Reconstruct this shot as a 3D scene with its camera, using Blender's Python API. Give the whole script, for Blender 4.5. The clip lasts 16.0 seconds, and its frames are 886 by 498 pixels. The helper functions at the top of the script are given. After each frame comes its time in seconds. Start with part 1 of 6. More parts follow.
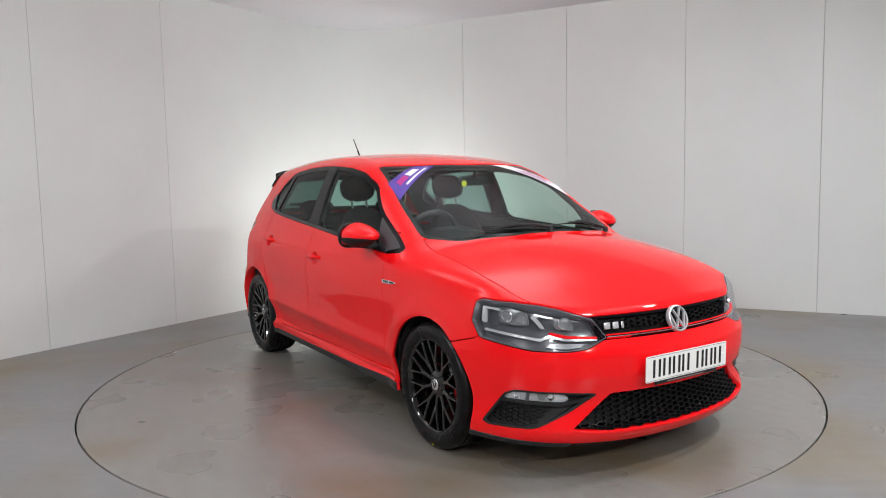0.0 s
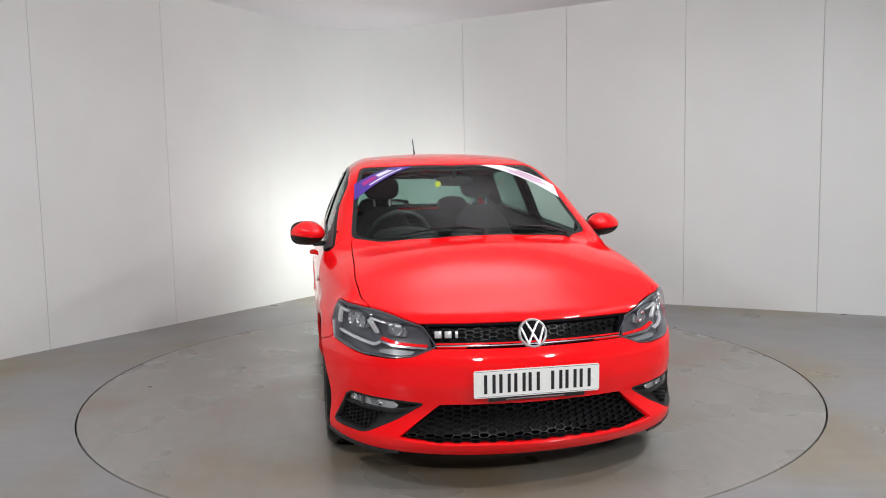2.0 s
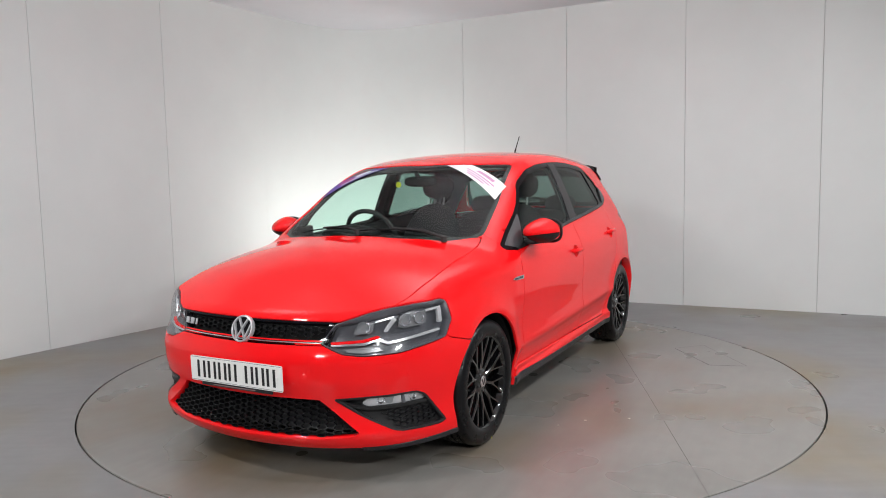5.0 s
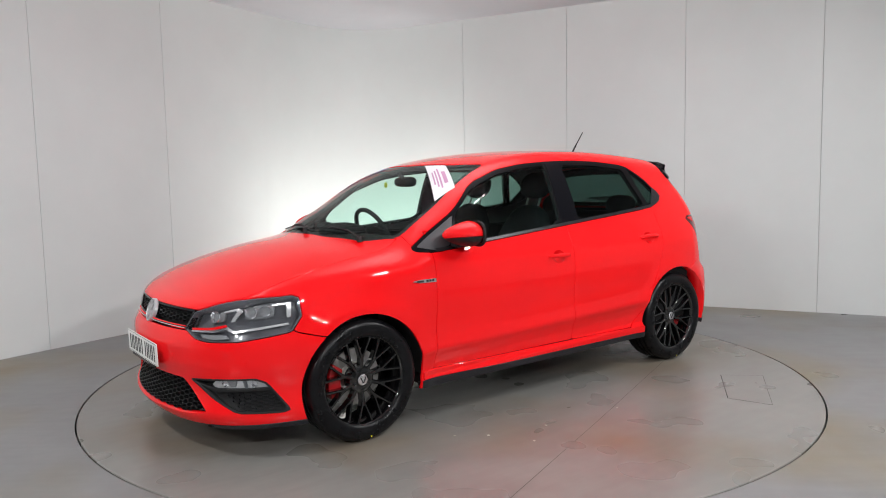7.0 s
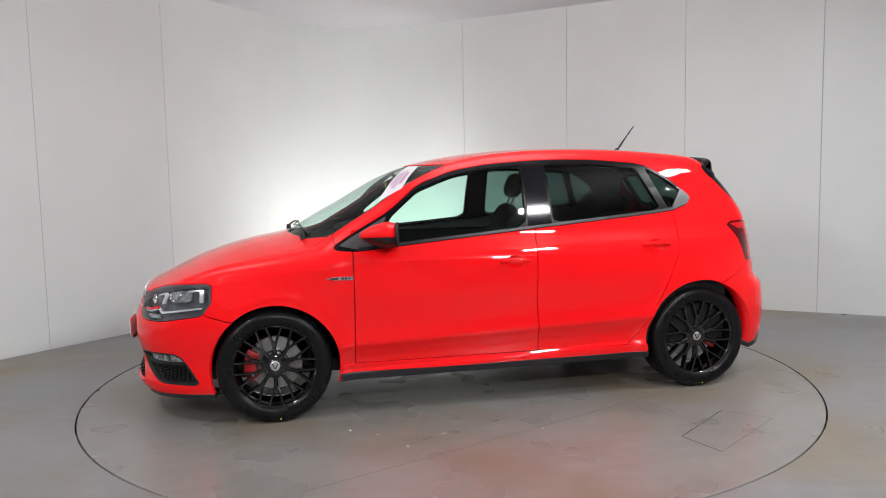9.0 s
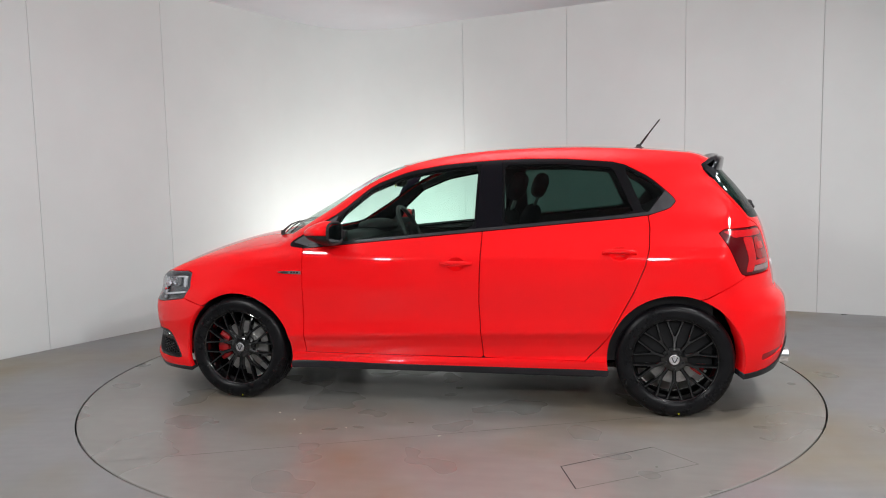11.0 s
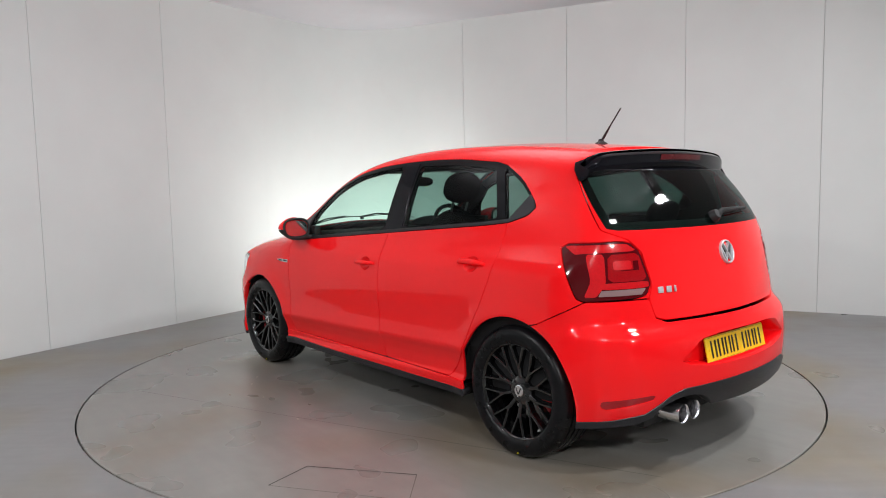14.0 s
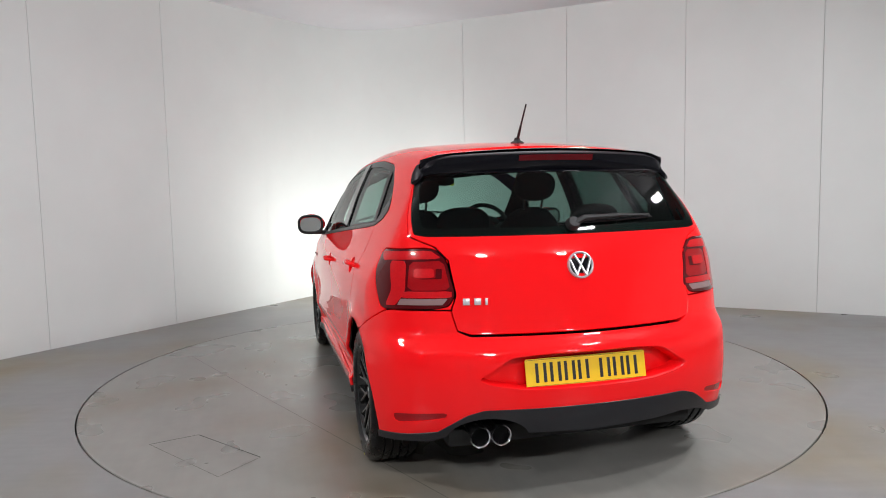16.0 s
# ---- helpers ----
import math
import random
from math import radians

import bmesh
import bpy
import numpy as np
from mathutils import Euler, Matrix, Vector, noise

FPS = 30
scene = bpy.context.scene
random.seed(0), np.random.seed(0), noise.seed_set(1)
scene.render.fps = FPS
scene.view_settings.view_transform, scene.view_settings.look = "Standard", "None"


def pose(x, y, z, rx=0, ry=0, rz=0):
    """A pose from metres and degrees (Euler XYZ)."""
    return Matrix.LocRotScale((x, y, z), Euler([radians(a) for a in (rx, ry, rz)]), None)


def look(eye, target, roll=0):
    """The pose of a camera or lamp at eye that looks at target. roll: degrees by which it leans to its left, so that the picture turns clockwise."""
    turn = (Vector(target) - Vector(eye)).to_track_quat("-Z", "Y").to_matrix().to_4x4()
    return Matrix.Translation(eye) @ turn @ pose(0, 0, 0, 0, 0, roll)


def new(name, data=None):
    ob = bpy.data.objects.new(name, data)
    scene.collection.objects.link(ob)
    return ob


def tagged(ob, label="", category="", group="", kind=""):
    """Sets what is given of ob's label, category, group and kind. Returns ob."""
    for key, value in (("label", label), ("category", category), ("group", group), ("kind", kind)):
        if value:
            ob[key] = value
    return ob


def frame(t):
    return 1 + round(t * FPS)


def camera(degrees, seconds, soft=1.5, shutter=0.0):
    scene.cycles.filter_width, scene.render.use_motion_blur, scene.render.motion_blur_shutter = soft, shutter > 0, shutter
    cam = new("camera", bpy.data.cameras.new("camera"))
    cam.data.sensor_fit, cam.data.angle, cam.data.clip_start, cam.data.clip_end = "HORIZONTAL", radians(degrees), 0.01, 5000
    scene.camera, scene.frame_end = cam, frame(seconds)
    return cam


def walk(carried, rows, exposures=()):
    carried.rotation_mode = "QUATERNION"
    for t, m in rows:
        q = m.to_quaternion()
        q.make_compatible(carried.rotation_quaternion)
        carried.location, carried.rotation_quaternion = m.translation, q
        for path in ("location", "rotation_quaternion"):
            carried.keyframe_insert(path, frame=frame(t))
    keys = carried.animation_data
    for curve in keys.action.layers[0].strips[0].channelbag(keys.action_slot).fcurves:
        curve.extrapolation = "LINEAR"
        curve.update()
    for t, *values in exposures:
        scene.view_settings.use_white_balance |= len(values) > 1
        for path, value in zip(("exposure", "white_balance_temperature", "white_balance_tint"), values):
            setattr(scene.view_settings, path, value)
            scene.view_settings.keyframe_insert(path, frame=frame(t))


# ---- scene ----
cam = camera(63.11, 16.0, soft=1.0)
EYE = (0.0, -4.7246, 1.2528)
AIM = (-0.0831, 5.2329, 0.3360)
PATH = [(0.0, look(EYE, AIM, -1.156)), (16.0, look(EYE, AIM, -1.156))]
walk(cam, PATH)

# ---- light: ceiling lamps of the studio, a lamp that washes the corner behind the turntable, and added fill lamps ----
world = bpy.data.worlds.new("studio_air")
world.use_nodes = True
world.node_tree.nodes["Background"].inputs[0].default_value = (0.9, 0.95, 1.0, 1)
world.node_tree.nodes["Background"].inputs[1].default_value = 0.05
scene.world = world
scene.view_settings.exposure = 0.0


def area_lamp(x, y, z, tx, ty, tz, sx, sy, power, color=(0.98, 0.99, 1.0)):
    data = bpy.data.lights.new("studio_or_fill_lamp", "AREA")
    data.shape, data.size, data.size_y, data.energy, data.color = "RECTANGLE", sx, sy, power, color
    ob = new("studio_or_fill_lamp", data)
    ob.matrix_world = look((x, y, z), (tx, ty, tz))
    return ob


# the last two are unseen fills behind the camera, added for the car's sides
LAMPS = [(2.1, -2.7, 38), (3.0, -1.0, 44), (-2.5, -2.6, 38), (0.6, -6.2, 66), (3.2, -5.6, 76), (-3.2, -5.6, 58)]
for lx, ly, watts in LAMPS:
    area_lamp(lx, ly, 2.93, lx * 0.6, ly * 0.6, 0.3, 0.34, 0.16, watts)
wash = area_lamp(-0.50, 2.35, 0.45, -1.05, 3.85, 0.85, 0.35, 0.35, 26, (1.0, 1.0, 0.96))
wash.name = "corner_lamp"
# unseen fill lamps facing up, added to brighten the ceiling and upper walls
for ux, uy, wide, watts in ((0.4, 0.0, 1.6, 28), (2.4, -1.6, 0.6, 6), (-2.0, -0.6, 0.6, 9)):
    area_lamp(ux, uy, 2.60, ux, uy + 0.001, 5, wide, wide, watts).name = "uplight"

# ---- materials ----
def shader(name):
    m = bpy.data.materials.new(name)
    m.use_nodes = True
    t = m.node_tree
    return m, t, t.nodes["Principled BSDF"]


def put(node, **kw):
    for k, v in kw.items():
        s = node.inputs[k.replace("_", " ")]
        s.default_value = (*v, 1) if isinstance(v, tuple) and len(v) == 3 else v


def plain(name, color, rough=0.5, metal=0.0, coat=0.0, grain=0.0, grain_scale=200.0, vary=0.0, vary_scale=6.0, spec=0.5, coat_rough=0.03):
    m, t, b = shader(name)
    put(b, Base_Color=color, Roughness=rough, Metallic=metal, Coat_Weight=coat, Coat_Roughness=coat_rough, Specular_IOR_Level=spec)
    tc = t.nodes.new("ShaderNodeTexCoord")
    if grain:
        n = t.nodes.new("ShaderNodeTexNoise")
        put(n, Scale=grain_scale, Detail=3.0)
        t.links.new(tc.outputs["Object"], n.inputs["Vector"])
        bump = t.nodes.new("ShaderNodeBump")
        put(bump, Strength=grain, Distance=0.002)
        t.links.new(n.outputs["Fac"], bump.inputs["Height"])
        t.links.new(bump.outputs["Normal"], b.inputs["Normal"])
    if vary:
        n = t.nodes.new("ShaderNodeTexNoise")
        put(n, Scale=vary_scale, Detail=5.0, Roughness=0.65)
        t.links.new(tc.outputs["Object"], n.inputs["Vector"])
        r = t.nodes.new("ShaderNodeMapRange")
        put(r, From_Min=0.3, From_Max=0.7, To_Min=1 - vary, To_Max=1 + vary)
        t.links.new(n.outputs["Fac"], r.inputs["Value"])
        mx = t.nodes.new("ShaderNodeMix")
        mx.data_type, mx.blend_type = "RGBA", "MULTIPLY"
        mx.inputs[0].default_value, mx.inputs[6].default_value = 1.0, (*color, 1)
        t.links.new(r.outputs["Result"], mx.inputs[7])
        t.links.new(mx.outputs[2], b.inputs["Base Color"])
        r2 = t.nodes.new("ShaderNodeMapRange")
        put(r2, From_Min=0.3, From_Max=0.7, To_Min=rough * (1 - vary), To_Max=min(1, rough * (1 + vary)))
        t.links.new(n.outputs["Fac"], r2.inputs["Value"])
        t.links.new(r2.outputs["Result"], b.inputs["Roughness"])
    return m


def glassy(name, tint, clear, gloss=0.04):
    """Thin glass: see-through by the share clear and tinted, with a mirror's gloss by Fresnel."""
    m, t, b = shader(name)
    t.nodes.remove(b)
    tr, gl, mix, fr = (t.nodes.new("ShaderNode" + k) for k in ("BsdfTransparent", "BsdfGlossy", "MixShader", "LayerWeight"))
    tr.inputs[0].default_value = (tint[0] * clear, tint[1] * clear, tint[2] * clear, 1)
    gl.inputs["Roughness"].default_value = gloss
    fr.inputs["Blend"].default_value = 0.5
    power, scaled = t.nodes.new("ShaderNodeMath"), t.nodes.new("ShaderNodeMapRange")
    power.operation, power.inputs[1].default_value = "POWER", 5.0
    put(scaled, To_Min=0.02, To_Max=0.6)
    t.links.new(fr.outputs["Facing"], power.inputs[0])
    t.links.new(power.outputs[0], scaled.inputs["Value"])
    t.links.new(scaled.outputs[0], mix.inputs[0])
    t.links.new(tr.outputs[0], mix.inputs[1])
    t.links.new(gl.outputs[0], mix.inputs[2])
    t.links.new(mix.outputs[0], t.nodes["Material Output"].inputs["Surface"])
    return m


RED = plain("red_paint", (0.86, 0.0060, 0.009), 0.45, coat=0.85, vary=0.02, vary_scale=1.6, coat_rough=0.012, spec=0.0)
BLACK_GLOSS = plain("gloss_black", (0.004, 0.004, 0.006), 0.08, spec=0.2)
BLACK_TRIM = plain("black_plastic", (0.012, 0.012, 0.013), 0.5, grain=0.3, grain_scale=700, spec=0.35)
GREY_TRIM = plain("grey_rubber_trim", (0.012, 0.012, 0.015), 0.30, spec=0.4, grain=0.2, grain_scale=900)
DARK = plain("dark_cavity", (0.006, 0.006, 0.006), 0.8)
RUBBER = plain("tyre_rubber", (0.005, 0.005, 0.006), 0.30, grain=0.12, grain_scale=300, vary=0.25, vary_scale=12, spec=0.2)
RIM = plain("black_alloy", (0.003, 0.003, 0.0035), 0.10, coat=0.8, spec=0.4, coat_rough=0.02)
FRAME_BLACK = plain("window_rubber", (0.004, 0.004, 0.005), 0.25, spec=0.12)
CHROME = plain("chrome", (0.80, 0.80, 0.82), 0.16, metal=1.0)
BRIGHT = plain("bright_badge", (0.56, 0.56, 0.58), 0.3, metal=0.45)
STEEL = plain("brake_steel", (0.45, 0.44, 0.43), 0.40, metal=0.8, vary=0.2, vary_scale=40)
CALIPER = plain("red_caliper", (0.5, 0.006, 0.01), 0.35, coat=0.4)
WHITE = plain("white_reflective", (0.82, 0.82, 0.80), 0.4)
YELLOW = plain("yellow_reflective", (0.80, 0.55, 0.01), 0.4)
INK = plain("black_ink", (0.01, 0.01, 0.012), 0.5)
FABRIC = plain("dark_fabric", (0.014, 0.014, 0.016), 0.9, vary=0.3, vary_scale=30, spec=0.15)
DASH = plain("dash_plastic", (0.012, 0.012, 0.013), 0.7, vary=0.15, vary_scale=20, spec=0.2)
CLOTH_GREY = plain("grey_headliner", (0.10, 0.10, 0.10), 0.9)
WIND = glassy("windscreen_glass", (0.86, 1.0, 0.95), 0.86)
TINT = glassy("side_glass", (0.80, 0.99, 0.92), 0.90)
PRIVACY = glassy("privacy_glass", (0.62, 0.95, 0.86), 0.30)
CLEAR = glassy("lamp_lens", (0.97, 0.98, 1.0), 0.94)
LAMP_GREY = plain("lamp_housing", (0.085, 0.088, 0.10), 0.30, coat=0.3)
LENS_RED = plain("red_lamp_lens", (0.30, 0.002, 0.005), 0.15, spec=0.1, coat=0.7, vary=0.15, vary_scale=160)
LENS_DARK = plain("dark_red_lens", (0.075, 0.001, 0.003), 0.12, spec=0.1, coat=0.7)
LENS_BRIGHT = plain("bright_red_lens", (0.52, 0.006, 0.010), 0.2, spec=0.1, coat=0.7, vary=0.10, vary_scale=90)
LENS_CLEAR = plain("clear_reverse_lens", (0.24, 0.15, 0.15), 0.15, coat=1.0)
PURPLE = plain("purple_sticker", (0.07, 0.03, 0.32), 0.4)
MAGENTA = plain("magenta_print", (0.45, 0.01, 0.22), 0.5)
PAPER = plain("white_sticker", (0.8, 0.8, 0.82), 0.5)
PINK = plain("pink_print", (0.55, 0.28, 0.45), 0.5)
YELLOW_TAG = plain("yellow_tag", (0.75, 0.72, 0.02), 0.5)
MIRROR = plain("mirror_glass", (0.7, 0.72, 0.72), 0.03, metal=1.0)
BEIGE = plain("grey_seam", (0.30, 0.30, 0.29), 0.8)


def wall_paint(name, color, rough):
    """Rolled matt paint: faint roller relief, wide uneven tone."""
    m, t, b = shader(name)
    tc = t.nodes.new("ShaderNodeTexCoord")
    n1, n2 = t.nodes.new("ShaderNodeTexNoise"), t.nodes.new("ShaderNodeTexNoise")
    put(n1, Scale=0.9, Detail=6.0, Roughness=0.6)
    put(n2, Scale=160.0, Detail=3.0)
    for n in (n1, n2):
        t.links.new(tc.outputs["Object"], n.inputs["Vector"])
    ramp = t.nodes.new("ShaderNodeMapRange")
    put(ramp, From_Min=0.3, From_Max=0.7, To_Min=0.955, To_Max=1.03)
    t.links.new(n1.outputs["Fac"], ramp.inputs["Value"])
    info = t.nodes.new("ShaderNodeObjectInfo")
    r2 = t.nodes.new("ShaderNodeMapRange")
    put(r2, To_Min=0.985, To_Max=1.01)
    t.links.new(info.outputs["Random"], r2.inputs["Value"])
    mul = t.nodes.new("ShaderNodeMath")
    mul.operation = "MULTIPLY"
    t.links.new(ramp.outputs[0], mul.inputs[0])
    t.links.new(r2.outputs[0], mul.inputs[1])
    mx = t.nodes.new("ShaderNodeMix")
    mx.data_type, mx.blend_type = "RGBA", "MULTIPLY"
    mx.inputs[0].default_value, mx.inputs[6].default_value = 1.0, (*color, 1)
    t.links.new(mul.outputs[0], mx.inputs[7])
    t.links.new(mx.outputs[2], b.inputs["Base Color"])
    bump = t.nodes.new("ShaderNodeBump")
    put(bump, Strength=0.08, Distance=0.002)
    t.links.new(n2.outputs["Fac"], bump.inputs["Height"])
    t.links.new(bump.outputs["Normal"], b.inputs["Normal"])
    put(b, Roughness=rough)
    return m


def floor_paint(name, color, stain, stain_scale, stain_amount, rough):
    """Worn grey floor paint with brownish tyre and dust stains and fine scuffs."""
    m, t, b = shader(name)
    tc = t.nodes.new("ShaderNodeTexCoord")
    n1, n2 = (t.nodes.new("ShaderNodeTexNoise") for _ in range(2))
    put(n1, Scale=stain_scale, Detail=3.0, Roughness=0.5)
    put(n2, Scale=7.0, Detail=2.0, Roughness=0.5)
    for n in (n1, n2):
        t.links.new(tc.outputs["Object"], n.inputs["Vector"])
    r1 = t.nodes.new("ShaderNodeMapRange")
    put(r1, From_Min=0.47, From_Max=0.72, To_Min=0.0, To_Max=stain_amount)
    t.links.new(n1.outputs["Fac"], r1.inputs["Value"])
    mx = t.nodes.new("ShaderNodeMix")
    mx.data_type = "RGBA"
    mx.inputs[6].default_value, mx.inputs[7].default_value = (*color, 1), (*stain, 1)
    t.links.new(r1.outputs[0], mx.inputs[0])
    r2 = t.nodes.new("ShaderNodeMapRange")
    put(r2, From_Min=0.2, From_Max=0.8, To_Min=0.97, To_Max=1.03)
    t.links.new(n2.outputs["Fac"], r2.inputs["Value"])
    m2 = t.nodes.new("ShaderNodeMix")
    m2.data_type, m2.blend_type = "RGBA", "MULTIPLY"
    m2.inputs[0].default_value = 1.0
    t.links.new(mx.outputs[2], m2.inputs[6])
    t.links.new(r2.outputs[0], m2.inputs[7])
    t.links.new(m2.outputs[2], b.inputs["Base Color"])
    # scuffs: long streaks, and uneven wear that dulls the paint
    mapping = t.nodes.new("ShaderNodeMapping")
    mapping.inputs["Scale"].default_value = (1.0, 7.0, 1.0)
    mapping.inputs["Rotation"].default_value = (0, 0, 0.6)
    t.links.new(tc.outputs["Object"], mapping.inputs["Vector"])
    n3, n4, n5 = (t.nodes.new("ShaderNodeTexNoise") for _ in range(3))
    put(n3, Scale=2.6, Detail=3.0, Roughness=0.5)
    put(n4, Scale=11.0, Detail=1.0, Roughness=0.5)
    put(n5, Scale=2.0, Detail=2.0, Roughness=0.5)
    t.links.new(mapping.outputs[0], n3.inputs["Vector"])
    for n in (n4, n5):
        t.links.new(tc.outputs["Object"], n.inputs["Vector"])
    last = m2.outputs[2]
    for n, lo, hi, dark, light in ((n3, 0.30, 0.80, 1.03, 0.93), (n4, 0.3, 0.7, 0.97, 1.03), (n5, 0.35, 0.65, 0.93, 1.06)):
        r = t.nodes.new("ShaderNodeMapRange")
        put(r, From_Min=lo, From_Max=hi, To_Min=dark, To_Max=light)
        t.links.new(n.outputs["Fac"], r.inputs["Value"])
        k = t.nodes.new("ShaderNodeMix")
        k.data_type, k.blend_type = "RGBA", "MULTIPLY"
        k.inputs[0].default_value = 1.0
        t.links.new(last, k.inputs[6])
        t.links.new(r.outputs[0], k.inputs[7])
        last = k.outputs[2]
    t.links.new(last, b.inputs["Base Color"])
    rr = t.nodes.new("ShaderNodeMapRange")
    put(rr, From_Min=0.3, From_Max=0.7, To_Min=rough - 0.06, To_Max=rough + 0.06)
    t.links.new(n5.outputs["Fac"], rr.inputs["Value"])
    t.links.new(rr.outputs[0], b.inputs["Roughness"])
    return m


WALL = wall_paint("wall_paint", (0.675, 0.70, 0.69), 0.6)
CEIL = wall_paint("ceiling_paint", (0.80, 0.80, 0.84), 0.7)
FLOOR = floor_paint("floor_paint", (0.195, 0.193, 0.193), (0.19, 0.145, 0.065), 0.75, 0.85, 0.33)
DISC = floor_paint("turntable_paint", (0.212, 0.206, 0.192), (0.165, 0.115, 0.06), 0.9, 0.85, 0.30)


# ---- building helpers ----
def mesh_of(name, verts, faces, mats, normals=None, smooth=True):
    me = bpy.data.meshes.new(name)
    me.from_pydata([tuple(map(float, v)) for v in verts], [], [tuple(int(i) for i in f) for f in faces])
    for m in (mats if isinstance(mats, (list, tuple)) else [mats]):
        me.materials.append(m)
    me.polygons.foreach_set("use_smooth", [smooth] * len(me.polygons))
    me.update()
    if normals is not None:
        me.normals_split_custom_set_from_vertices([tuple(map(float, n)) for n in normals])
    return me


def link(name, me, parent=None, label="", at=None):
    ob = new(name, me)
    if parent is not None:
        ob.parent = parent
    if at is not None:
        ob.matrix_basis = at
    if label:
        ob["label"] = label
    return ob


def part(name, bm, material, parent, label="", at=None, smooth=True, angle=35):
    """Links a bmesh as one mesh object under a thing or a part."""
    me = bpy.data.meshes.new(name)
    bm.normal_update()
    if smooth:
        for f in bm.faces:
            f.smooth = True
        for e in bm.edges:
            if len(e.link_faces) == 2 and e.calc_face_angle(0) > radians(angle):
                e.smooth = False
    bm.to_mesh(me)
    bm.free()
    me.materials.append(material)
    return link(name, me, parent, label, at)


def box_bm(x0, x1, y0, y1, z0, z1, bevel=0.0, segs=2, bm=None):
    bm = bm or bmesh.new()
    made = bmesh.ops.create_cube(bm, size=1.0)["verts"]
    for v in made:
        v.co = Vector((x0 + (v.co.x + 0.5) * (x1 - x0), y0 + (v.co.y + 0.5) * (y1 - y0), z0 + (v.co.z + 0.5) * (z1 - z0)))
    if bevel:
        es = list({e for v in made for e in v.link_edges})
        bmesh.ops.bevel(bm, geom=es, offset=bevel, segments=segs, profile=0.5, affect="EDGES")
    return bm


def lathe_bm(profile, n=48, axis="Y", bm=None, closed=False):
    """Turns (radius, along) points round an axis."""
    bm = bm or bmesh.new()
    rings = []
    for k in range(n):
        a = 2 * math.pi * k / n
        c, s = math.cos(a), math.sin(a)
        ring = []
        for r, h in profile:
            p = {"Y": (r * c, h, r * s), "Z": (r * c, r * s, h), "X": (h, r * c, r * s)}[axis]
            ring.append(bm.verts.new(p))
        rings.append(ring)
    m = len(profile)
    for k in range(n):
        a, b = rings[k], rings[(k + 1) % n]
        for i in range(m if closed else m - 1):
            j = (i + 1) % m
            bm.faces.new((a[i], a[j], b[j], b[i]))
    bmesh.ops.remove_doubles(bm, verts=bm.verts, dist=1e-5)
    bmesh.ops.recalc_face_normals(bm, faces=bm.faces)
    return bm


def tube_bm(points, radius, n=10, bm=None):
    """A round bar along points; radius may be a list."""
    bm = bm or bmesh.new()
    pts = [Vector(p) for p in points]
    rad = radius if isinstance(radius, (list, tuple)) else [radius] * len(pts)
    rings = []
    for i, p in enumerate(pts):
        d = (pts[min(i + 1, len(pts) - 1)] - pts[max(i - 1, 0)]).normalized()
        u = d.cross(Vector((0, 0, 1) if abs(d.z) < 0.9 else (1, 0, 0))).normalized()
        v = d.cross(u)
        rings.append([bm.verts.new(p + (u * math.cos(2 * math.pi * k / n) + v * math.sin(2 * math.pi * k / n)) * rad[i]) for k in range(n)])
    for a, b in zip(rings, rings[1:]):
        for k in range(n):
            bm.faces.new((a[k], a[(k + 1) % n], b[(k + 1) % n], b[k]))
    bm.faces.new(rings[0])
    bm.faces.new(rings[-1][::-1])
    bmesh.ops.recalc_face_normals(bm, faces=bm.faces)
    return bm


def extrude_bm(outline, lo, hi, axis="Y", bevel=0.0, bm=None):
    """A plate with the given 2D outline between lo and hi along an axis."""
    bm = bm or bmesh.new()

    def at(a, b, h):
        return {"Y": (a, h, b), "X": (h, a, b), "Z": (a, b, h)}[axis]
    f = bm.faces.new([bm.verts.new(at(a, b, lo)) for a, b in outline])
    ext = bmesh.ops.extrude_face_region(bm, geom=[f])
    vs = [g for g in ext["geom"] if isinstance(g, bmesh.types.BMVert)]
    d = Vector(at(0, 0, hi - lo))
    bmesh.ops.translate(bm, verts=vs, vec=d)
    bmesh.ops.recalc_face_normals(bm, faces=bm.faces)
    if bevel:
        bmesh.ops.bevel(bm, geom=[e for e in bm.edges if e.calc_face_angle(0) > 0.6], offset=bevel, segments=2, profile=0.5, affect="EDGES")
    return bm


# ---- the studio ----
LEFT_DIR = Vector((0.540, 0.842, 0))
LEFT_AT = Vector((-3.37, 0.55, 0))
RIGHT_DIR = Vector((0.900, -0.436, 0))
RIGHT_AT = Vector((-0.56, 3.72, 0))
CEIL_Z = 3.02
HUB = (-0.014, 0.014)


def wall_line():
    """The room's plan: left wall, rounded corner, right wall, and the plain walls behind the camera."""
    a, b = LEFT_DIR, RIGHT_DIR
    den = a.x * b.y - a.y * b.x
    w = RIGHT_AT - LEFT_AT
    s = (w.x * b.y - w.y * b.x) / den
    corner = LEFT_AT + a * s
    round_at = 0.85
    p0, p1 = LEFT_AT + a * 2.719, RIGHT_AT + b * 0.834
    q0, q1 = corner - a * round_at, corner + b * round_at
    arc = [p0]
    for k in range(15):
        t = k / 14
        arc.append(q0 * (1 - t)**2 + corner * 2 * t * (1 - t) + q1 * t**2)
    arc.append(p1)
    return corner, p0, p1, arc


